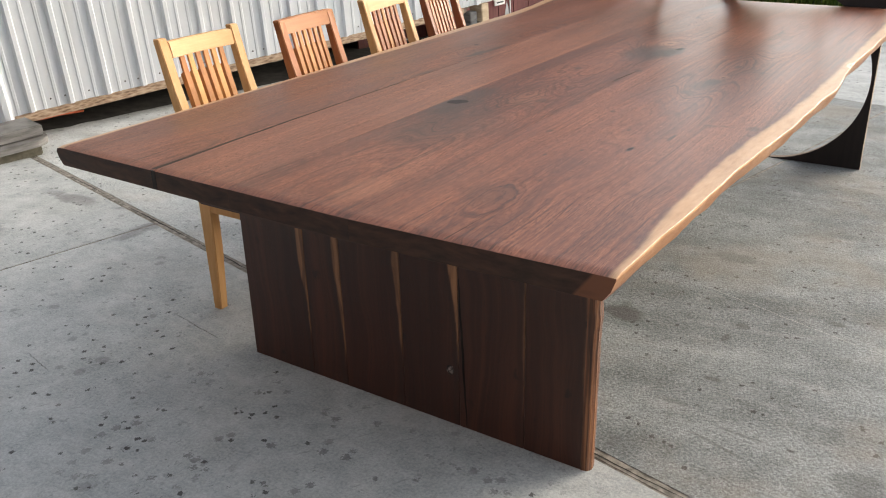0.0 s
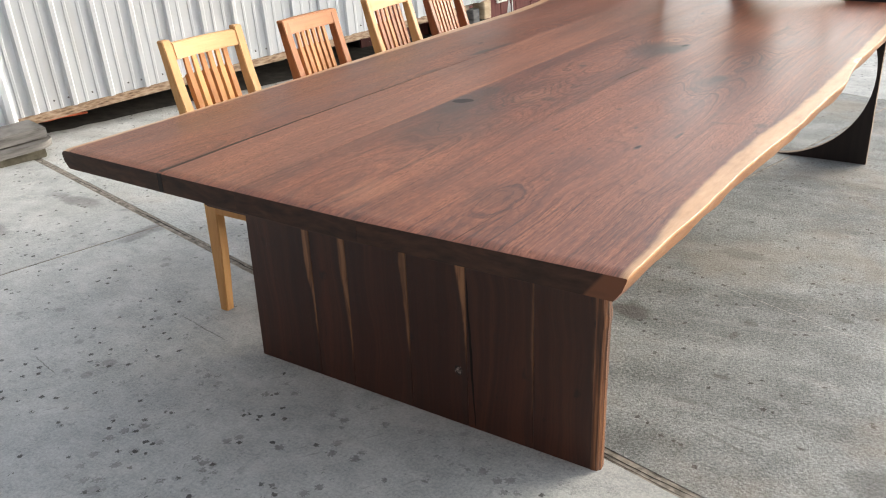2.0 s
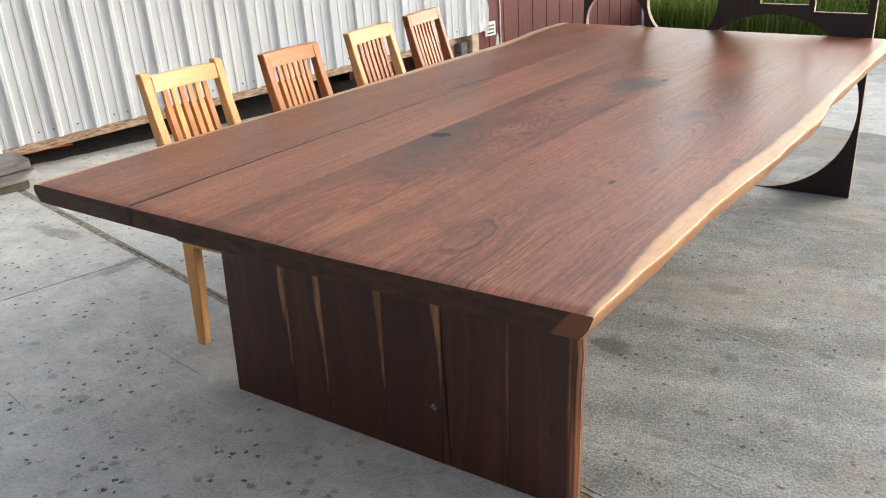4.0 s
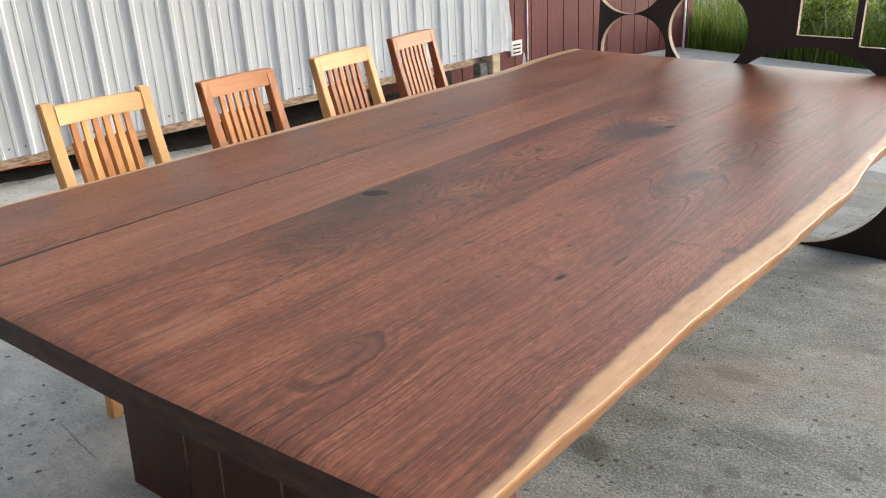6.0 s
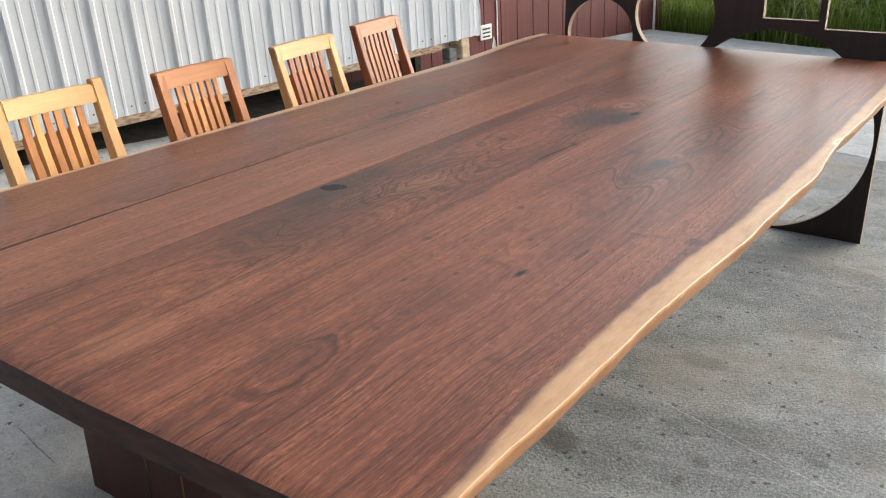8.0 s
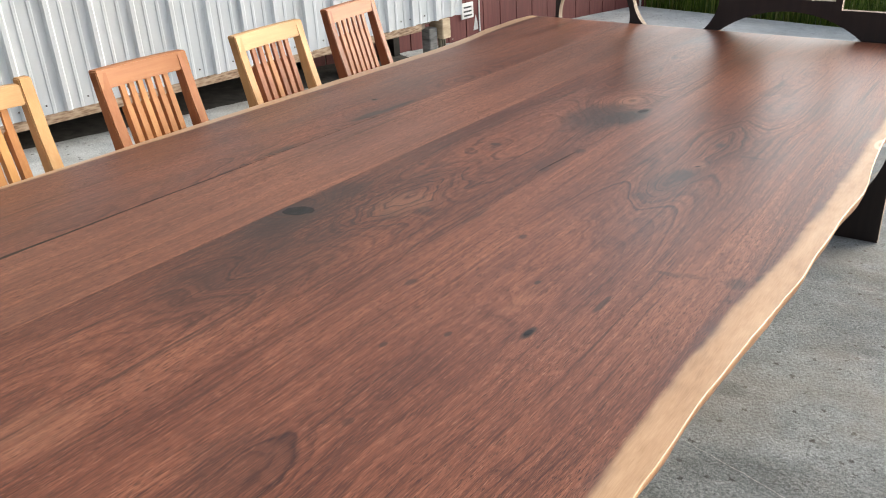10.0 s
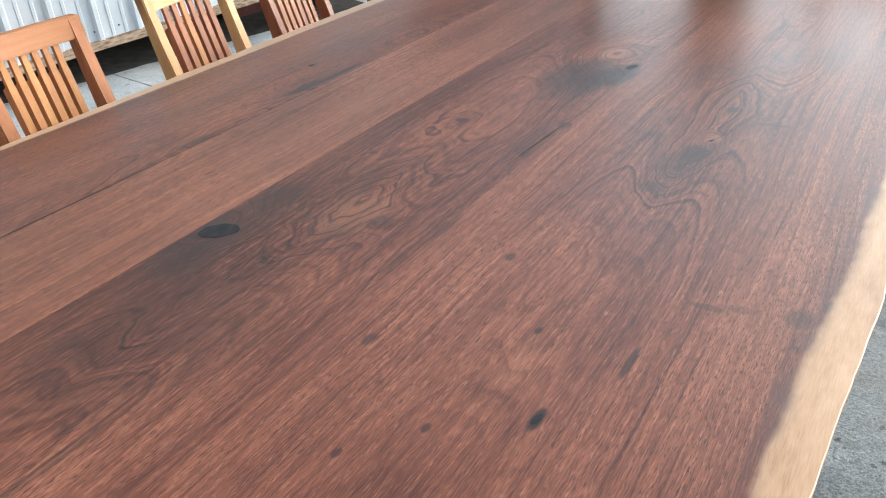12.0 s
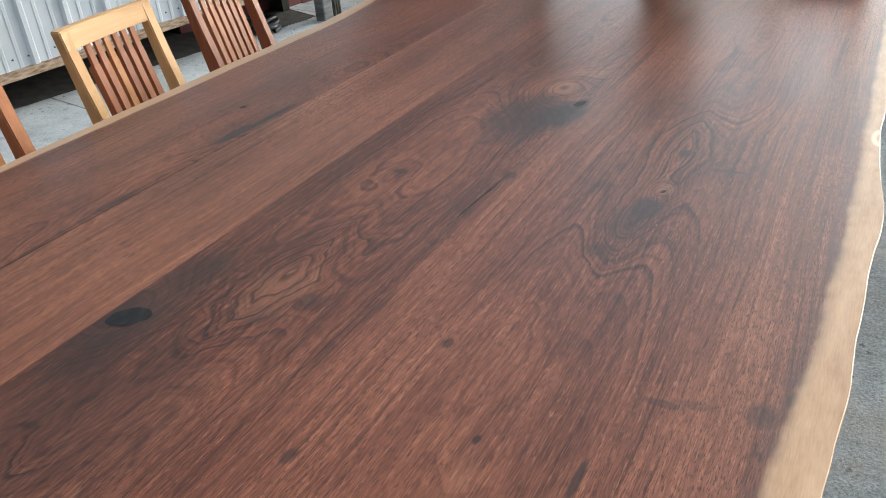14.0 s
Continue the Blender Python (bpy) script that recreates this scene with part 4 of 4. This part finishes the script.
def plank(index):
    sections = []
    n = 200
    for i in range(n + 1):
        t = i / n
        def yy(x, tt=t):
            return near_y(x) + (far_y(x) - near_y(x)) * tt
        y = Y0 + (Y1 - Y0) * t
        e = 0.0035 if i in (0, n) else 0.0
        zt, zb = TOP - e, TOP - THICK + e
        xl = SEAMS[index - 1] + 0.00015 if index else None
        xr = SEAMS[index] - 0.00015 if index < 3 else None
        if index == 0:
            a = edge_left(y)
            left = [(a + 0.020, zb), (a + 0.004, TOP - 0.030), (a, TOP - 0.014), (a + 0.006, TOP - 0.003 - e), (a + 0.018, zt)]
        else:
            left = [(xl, zb), (xl, TOP - 0.03), (xl, TOP - 0.014), (xl, TOP - 0.00003 - e), (xl + 0.00003, zt)]
        if index == 3:
            b = edge_right(y)
            chip = 0.003 * wiggle(y, 1.5, 2, 4.0) + 0.0015 * wiggle(y, 1.5, 2, 15.0)
            right = [(b - 0.0009 + 0.1 * chip, zt), (b - 0.0002, TOP - 0.0006 - e), (b, TOP - 0.008), (b - 0.008 + chip, TOP - 0.030), (b - 0.022 + 1.5 * chip, zb)]
        else:
            right = [(xr - 0.00003, zt), (xr, TOP - 0.00003 - e), (xr, TOP - 0.014), (xr, TOP - 0.03), (xr, zb)]
        sections.append([(x, yy(x), z) for x, z in left + right])
    o = smooth(part("plank", sweep(sections), M_TOP, table), 20)
    o.data.materials.append(M_END)
    for f in o.data.polygons:
        f.material_index = int(abs(f.normal.y) > 0.55)
    return o


for i in range(4):
    plank(i)

# epoxy-filled crack along the first seam, and checks at the near end
def inlay(name, path, mat, label):
    bm = bmesh.new()
    rows = []
    for x, y, w in path:
        rows.append([bm.verts.new((x - w / 2, y, TOP + 0.0004)), bm.verts.new((x + w / 2, y, TOP + 0.0004))])
    for a, b in zip(rows, rows[1:]):
        bm.faces.new((a[0], a[1], b[1], b[0]))
    bmesh.ops.recalc_face_normals(bm, faces=bm.faces[:])
    part(name, bm, mat, table, label)


def crack_width(t):
    return float(np.interp(t, (0, 0.06, 0.30, 0.42, 0.55, 0.75, 1), (0.0135, 0.0115, 0.0090, 0.0060, 0.0042, 0.0024, 0.0010))) + 0.0012 * wiggle(t, 4, 0, 18)


inlay("epoxy_fill", [(-1.376 - 0.012 * min(1, 2.5 * t) + 0.003 * wiggle(t, 0, 0, 9), 2.0165 + 1.5 * t, max(0.0012, crack_width(t))) for t in [i / 80 for i in range(81)]], M_EPOXY, "dark epoxy-filled crack")
part("epoxy_end", block((-1.3835, 2.0128, TOP - THICK + 0.005), (-1.3685, 2.0170, TOP - 0.003)), M_EPOXY_K, table, "black epoxy where the crack meets the end")
inlay("end_check", [(-0.566 + 0.010 * t, 2.006 + 0.24 * t, 0.0022 * (1 - t) + 0.0004) for t in [i / 8 for i in range(9)]], M_EPOXY, "fine dark check")
inlay("bark_line", [(-0.806 + 0.014 * t + 0.003 * wiggle(t, 9, 0, 6), 3.30 + 0.21 * t, 0.004 * math.sin(math.pi * min(1, t + 0.05)) + 0.0004) for t in [i / 16 for i in range(17)]], M_EPOXY, "dark bark line beside the seam")


def pool(x, y, a, b, seed):
    bm = bmesh.new()
    vs = []
    for i in range(28):
        t = 2 * math.pi * i / 28
        r = 1 + 0.16 * wiggle(math.cos(t), math.sin(t), seed, 1.7) + 0.10 * wiggle(math.cos(t), math.sin(t), seed + 3, 5.0)
        vs.append(bm.verts.new((x + a * r * math.cos(t) + 0.35 * a * r * math.sin(t), y + b * r * math.sin(t), TOP + 0.0005)))
    bm.faces.new(vs)
    part("epoxy_knot", bm, M_EPOXY_K, table, "black epoxy-filled knot")


pool(-1.093, 2.874, 0.027, 0.026, 1.0)
pool(-0.797, 3.892, 0.010, 0.020, 2.0)
pool(-0.523, 3.513, 0.004, 0.007, 3.0)
pool(-0.486, 2.682, 0.004, 0.010, 4.0)
pool(-1.505, 3.646, 0.005, 0.008, 5.0)

# near slab leg of joined boards
leg = part("slab_leg", block((-1.56, 2.448, 0.004), (-0.46, 2.478, TOP - THICK - 0.001)), M_LEG, table, "dark walnut slab leg with pale sapwood ribbons")
leg.color = (0, 1, 0, 1)
joints = [-1.58, -1.337, -1.208, -1.003, -0.822, -0.628, -0.455]
RIBBONS = [(0.22, 0.14, 1.0), (0.20, 0.10, 0.95), (0.17, 0.16, 0.85), (0.24, 0.22, 1.0), (0.02, 0.15, 0.55), (0.12, -0.2, 0.5)]
for (a, b), ribbon in zip(zip(joints, joints[1:]), RIBBONS):
    last = b == joints[-1]
    bm = block((a - b + 0.0006, 0, 0), (-0.0006 if not last else -0.012, 0.05, TOP - THICK), 0.0012, 1)
    o = part("leg_board", bm, M_LEG, leg)
    o.location = (b, 2.438, 0)
    o.color = (*ribbon, 1)
part("under_cleat", block((-1.29, 2.055, TOP - THICK - 0.030), (-0.80, 2.14, TOP - THICK - 0.0005), 0.006), M_LEG, table, "dark walnut cleat under the end of the top").color = (0, 1, 0, 1)
# open crack beside the fourth ribbon
bm = bmesh.new()
rows = []
for i in range(25):
    t = i / 24
    cx, w = -0.818 + 0.018 * t + 0.003 * wiggle(t, 5, 0, 7.0), 0.0008 + 0.0028 * math.sin(math.pi * min(1.0, t * 0.9 + 0.05))
    rows.append([bm.verts.new((cx + d, 2.4376, 0.44 - 0.43 * t)) for d in (-w, w)])
for a, b in zip(rows, rows[1:]):
    bm.faces.new((a[0], a[1], b[1], b[0]))
part("bark_crack", bm, M_EPOXY_K, leg, "dark bark-lined crack in the slab leg")
sections = []
for i in range(41):
    z = (TOP - THICK) * i / 40
    w = 0.006 * wiggle(z, 1, 0, 6.0) + 0.004 * wiggle(z, 2, 0, 23.0)
    sections.append([(-0.4672, 2.438, z), (-0.452 + w, 2.440, z), (-0.444 + w, 2.452, z), (-0.446 + 0.5 * w, 2.470, z), (-0.452 + w, 2.488, z), (-0.4672, 2.488, z)])
smooth(part("live_edge", sweep(sections), M_LIVE, leg, "pale live edge of the slab leg"))
bm = bmesh.new()
vs = [bm.verts.new((-0.849 + 0.012 * (1 + 0.3 * wiggle(math.cos(t), math.sin(t), 6, 2)) * math.cos(t), 2.4374, 0.168 + 0.015 * (1 + 0.3 * wiggle(math.cos(t), math.sin(t), 9, 2)) * math.sin(t))) for t in [2 * math.pi * i / 18 for i in range(18)]]
bm.faces.new(vs)
part("open_knot", bm, noisy("knot_filler", (0.006, 0.005, 0.004), (0.30, 0.26, 0.24), (110, 110, 110), 0.5, bump=0.4, lo=0.56, hi=0.66), leg, "open knot with a pale filled centre")
bm = bmesh.new()
vs = [bm.verts.new((-0.847 + 0.0075 * (1 + 0.35 * wiggle(math.cos(t), math.sin(t), 2, 3)) * math.cos(t), 2.4369, 0.169 + 0.009 * (1 + 0.35 * wiggle(math.cos(t), math.sin(t), 5, 3)) * math.sin(t))) for t in [2 * math.pi * i / 16 for i in range(16)]]
bm.faces.new(vs)
part("knot_filler", bm, noisy("pale_knot_filler", (0.03, 0.026, 0.024), (0.42, 0.38, 0.35), (230, 230, 230), 0.5, bump=0.4, lo=0.40, hi=0.6), leg, "pale crumbly filler in the knot")
part("far_leg", block((-1.5, 4.72, 0), (-0.86, 4.77, TOP - THICK - 0.0005), 0.003), M_LEG, table).color = (0, 1, 0, 1)

# ---- the pierced panel behind the table ----
panel = thing("pierced_panel", "dark stained plywood panel cut with circles and square windows", "room divider")
PX0, PX1, PY, PT, PTOP = -1.716, -0.312, 5.204, 0.034, 1.315
CIRC = [(-0.747, 0.4225, 0.420), (-1.192, 0.882, 0.178), (-1.538, 0.772, 0.162), (-1.576, 1.114, 0.180), (-1.165, 1.185, 0.105)]
RECT = [(-0.815, 0.888, -0.596, 1.275), (-0.571, 0.858, -0.345, 1.275)]


def arc(cx, cz, r, n=64):
    return [(cx + r * math.cos(2 * math.pi * i / n), cz + r * math.sin(2 * math.pi * i / n)) for i in range(n)]


bm = bmesh.new()
loops = [[(PX0, 0.0), (PX1, 0.0), (PX1, PTOP), (PX0, PTOP)]] + [arc(*c) for c in CIRC] + [[(a, b), (c, b), (c, d), (a, d)] for a, b, c, d in RECT]
edges_all = []
for lp in loops:
    vs = [bm.verts.new((x, PY, z)) for x, z in lp]
    edges_all += [bm.edges.new((vs[i], vs[(i + 1) % len(vs)])) for i in range(len(vs))]
bmesh.ops.triangle_fill(bm, edges=edges_all, use_beauty=True, use_dissolve=False)


def inside_hole(c):
    return any((c.x - a) ** 2 + (c.z - b) ** 2 < (r - 0.001) ** 2 for a, b, r in CIRC) or any(a < c.x < q and b < c.z < d for a, b, q, d in RECT)


drop = [f for f in bm.faces if inside_hole(f.calc_center_median())]
bmesh.ops.delete(bm, geom=drop, context="FACES_ONLY")
ext = bmesh.ops.extrude_face_region(bm, geom=bm.faces[:])
bmesh.ops.translate(bm, verts=[v for v in ext["geom"] if isinstance(v, bmesh.types.BMVert)], vec=(0, PT, 0))
bmesh.ops.recalc_face_normals(bm, faces=bm.faces[:])
sheet = part("panel_sheet", bm, M_PLY, panel)
sheet.data.materials.append(M_PLYEDGE)
for f in sheet.data.polygons:
    f.material_index = 0 if abs(f.normal.y) > 0.9 else 1
# feet that hold it upright
for x in (-1.60, -0.40):
    part("foot", block((x - 0.02, PY + PT + 0.001, 0), (x + 0.02, PY + PT + 0.33, 0.05), 0.004), M_PLY, panel)


# ---- chairs along the shed side of the table ----
def chair(x, y, rz, frame_mat, rail_mat, slat_mats, through_posts, label, wide=0.37, high=0.895):
    ch = thing("dining_chair", label, "chair", "chairs along the table", m=pose(x, y, 0, 0, 0, rz))
    h, w = high, wide / 2
    seat_z = 0.435
    top_x = -0.15
    post_w = 0.036
    for s in (-1, 1):
        yb = s * (w - post_w / 2)
        bm = sweep([[(a - d / 2, yb + s * o - pw / 2, z), (a + d / 2, yb + s * o - pw / 2, z), (a + d / 2, yb + s * o + pw / 2, z), (a - d / 2, yb + s * o + pw / 2, z)]
                    for a, d, z, o, pw in ((-0.005, 0.034, 0.0, 0.030, 0.032), (-0.014, 0.048, 0.22, 0.016, 0.038), (-0.028, 0.056, seat_z, 0.004, post_w), (-0.068, 0.046, 0.60, 0.0, post_w), (-0.115, 0.034, 0.76, 0.0, post_w), (top_x, 0.027, h if through_posts else h - 0.004, 0.0, post_w))])
        bmesh.ops.bevel(bm, geom=[e for e in bm.edges if abs(e.verts[0].co.z - e.verts[1].co.z) > 0.05 or max(v.co.z for v in e.verts) > h - 0.02 and min(v.co.z for v in e.verts) > h - 0.02], offset=0.003, segments=2, affect="EDGES")
        part("back_post", bm, frame_mat, ch)
        part("front_leg", bar((0.395, s * (w + 0.018), 0), (0.395, s * (w + 0.018), seat_z - 0.02), 0.028, 0.028, 0.003, 0.040, 0.040), frame_mat, ch)
        part("side_apron", block((-0.03, s * (w - 0.004) - 0.011, seat_z - 0.085), (0.38, s * (w - 0.004) + 0.011, seat_z - 0.021), 0.002), frame_mat, ch)
    part("front_apron", block((0.384, -w + 0.002, seat_z - 0.085), (0.406, w - 0.002, seat_z - 0.021), 0.002), frame_mat, ch)
    part("rear_apron", block((-0.038, -w + post_w, seat_z - 0.085), (-0.016, w - post_w, seat_z - 0.021), 0.002), frame_mat, ch)
    part("seat", block((-0.004, -w - 0.02, seat_z - 0.020), (0.425, w + 0.02, seat_z), 0.006), rail_mat, ch)
    # crest rail, gently bowed to the back
    if through_posts:
        ya, za, zc = w - post_w - 0.0005, h - 0.063, h - 0.012
    else:
        ya, za, zc = w, h - 0.051, h
    def back_x(z):
        return float(np.interp(z, (seat_z, 0.60, 0.76, h), (-0.028, -0.068, -0.115, top_x)))
    secs = []
    for i in range(17):
        t = -1 + 2 * i / 16
        bow = -0.010 * (1 - t * t)
        secs.append([(back_x(z) + bow + d, t * ya, z) for z, d in ((za, -0.012), (za, 0.014), (zc, 0.014), (zc, -0.012))])
    if not through_posts:
        secs = [[(px + (0.001 if j in (1, 2) else -0.003), py, pz + 0.001) for j, (px, py, pz) in enumerate(s)] for s in secs]
    bm = sweep(secs)
    bmesh.ops.bevel(bm, geom=[e for e in bm.edges if e.calc_face_angle(0) > 0.8], offset=0.003, segments=2, affect="EDGES")
    part("crest_rail", bm, rail_mat, ch)
    part("lower_rail", bar((back_x(0.55), 0, 0.53), (back_x(0.55) - 0.012, 0, 0.565), 2 * (w - post_w) - 0.001, 0.02, 0.002), rail_mat, ch)
    inner = 2 * (w - post_w)
    n = 6
    pitch = inner * 0.62 / (n - 1)
    sw = 0.31 * pitch
    for i in range(n):
        yy = (i - (n - 1) / 2) * pitch
        bow = -0.006
        secs = []
        for z, front, deep, half in ((0.56, 0.007, 0.015, sw), (0.64, 0.007, 0.015, sw), (za - 0.062, 0.007, 0.015, sw), (za - 0.054, 0.006, 0.003, 0.92 * sw), (za - 0.02, 0.006, 0.003, 0.86 * sw), (za + 0.004, 0.006, 0.003, 0.86 * sw)):
            bx = back_x(z) + bow - 0.004 * math.sin((z - 0.56) * 8)
            secs.append([(bx - deep, yy - half, z), (bx + front, yy - half, z), (bx + front, yy + half, z), (bx - deep, yy + half, z)])
        part("back_slat", sweep(secs), slat_mats[i % len(slat_mats)], ch)
    return ch


chair(-1.910, 2.788, 1, M_MAPLE, M_MAPLE_R, [M_SLAT, M_SLAT_Y, M_SLAT, M_SLAT, M_SLAT_Y, M_SLAT], True, "pale maple dining chair with reddish back slats and raised posts", 0.35, 0.905)
chair(-1.871, 3.275, 3.6, M_CHERRY, M_CHERRY_R, [M_SLAT], False, "cherry wood dining chair with slatted back", 0.322, 0.893)
chair(-1.9315, 3.843, 7.4, M_MAPLE, M_MAPLE_R, [M_SLAT_D, M_SLAT_D, M_SLAT, M_SLAT_D, M_SLAT_D, M_SLAT_D], False, "pale maple dining chair with dark red back slats", 0.362, 0.893)
chair(-2.0405, 4.405, 10, M_JATOBA, M_JATOBA_R, [M_SLAT_D], False, "red-brown hardwood dining chair with slatted back", 0.372, 0.893)

# ---- tall grass beyond the yard ----
def meadow(count, p0, p1, q0, q1, tall, seed, name, label, mat, width=0.010):
    rng = np.random.RandomState(seed)
    p = p0 + (p1 - p0) * rng.rand(count) ** 1.3
    q = q0 + (q1 - q0) * rng.rand(count)
    hgt = tall * (0.45 + 0.75 * rng.rand(count))
    ang, lean = rng.rand(count) * 6.283, 0.1 + 0.45 * rng.rand(count)
    bx, by = D1.x * p + D2.x * q, D1.y * p + D2.y * q
    wid = width * (0.6 + 0.9 * rng.rand(count))
    verts = np.zeros((count, 5, 3))
    ca, sa = np.cos(ang), np.sin(ang)
    for j, (f, bend, wf) in enumerate(((0, 0, 1), (0.55, 0.28, 0.8), (1.0, 1.0, 0))):
        cx, cy, cz = bx + ca * hgt * lean * bend, by + sa * hgt * lean * bend, -0.1 + hgt * f * (1 - 0.15 * bend)
        if wf:
            verts[:, 2 * j] = np.stack([cx - sa * wid * wf / 2, cy + ca * wid * wf / 2, cz], 1)
            verts[:, 2 * j + 1] = np.stack([cx + sa * wid * wf / 2, cy - ca * wid * wf / 2, cz], 1)
        else:
            verts[:, 4] = np.stack([cx, cy, cz], 1)
    o = np.arange(count) * 5
    quads = np.stack([o, o + 1, o + 3, o + 2], 1)
    tris = np.stack([o + 2, o + 3, o + 4], 1)
    me = bpy.data.meshes.new(name)
    me.from_pydata(verts.reshape(-1, 3).tolist(), [], quads.tolist() + tris.tolist())
    me.materials.append(mat)
    return tagged(new(name, me), label, "grass", kind="stuff")


meadow(60000, 9.72, 15.5, -6.5, 7.5, 0.62, 3, "meadow_grass", "tall green meadow grass growing beside the concrete yard", M_GRASS, 0.011)
meadow(900, 9.9, 13.0, -6.5, -1.0, 0.80, 5, "seeding_grass", "pale seeding grass and weeds among the meadow grass", M_SEED, 0.012)


def weeds(count, seed):
    """Bushy weeds with many small leaves, standing among the grass."""
    rng = np.random.RandomState(seed)
    clump = rng.randint(0, 46, count)
    cp, cq = 9.95 + 1.6 * rng.rand(46), -4.6 + 3.4 * rng.rand(46)
    ch = 0.45 + 0.55 * rng.rand(46)
    up = rng.rand(count)
    spread = 0.05 + 0.22 * np.sin(math.pi * np.clip(up, 0.05, 0.97))
    a = rng.rand(count) * 6.283
    rr = spread * np.sqrt(rng.rand(count))
    p, q = cp[clump] + rr * np.cos(a), cq[clump] + rr * np.sin(a)
    c = np.stack([D1.x * p + D2.x * q, D1.y * p + D2.y * q, -0.1 + ch[clump] * (0.12 + 0.9 * up)], 1)
    d = rng.randn(count, 3) * (1, 1, 0.5)
    d /= np.linalg.norm(d, axis=1)[:, None]
    e = np.cross(d, rng.randn(count, 3))
    e /= np.linalg.norm(e, axis=1)[:, None]
    size = (0.016 + 0.022 * rng.rand(count))[:, None]
    verts = np.stack([c - d * size, c + e * size * 0.42, c + d * size, c - e * size * 0.42], 1)
    o = np.arange(count) * 4
    me = bpy.data.meshes.new("weeds")
    me.from_pydata(verts.reshape(-1, 3).tolist(), [], np.stack([o, o + 1, o + 2, o + 3], 1).tolist())
    me.materials.append(M_GRASS)
    return tagged(new("leafy_weeds", me), "bushy green weeds with small leaves among the grass", "weeds", kind="stuff")


weeds(26000, 11)
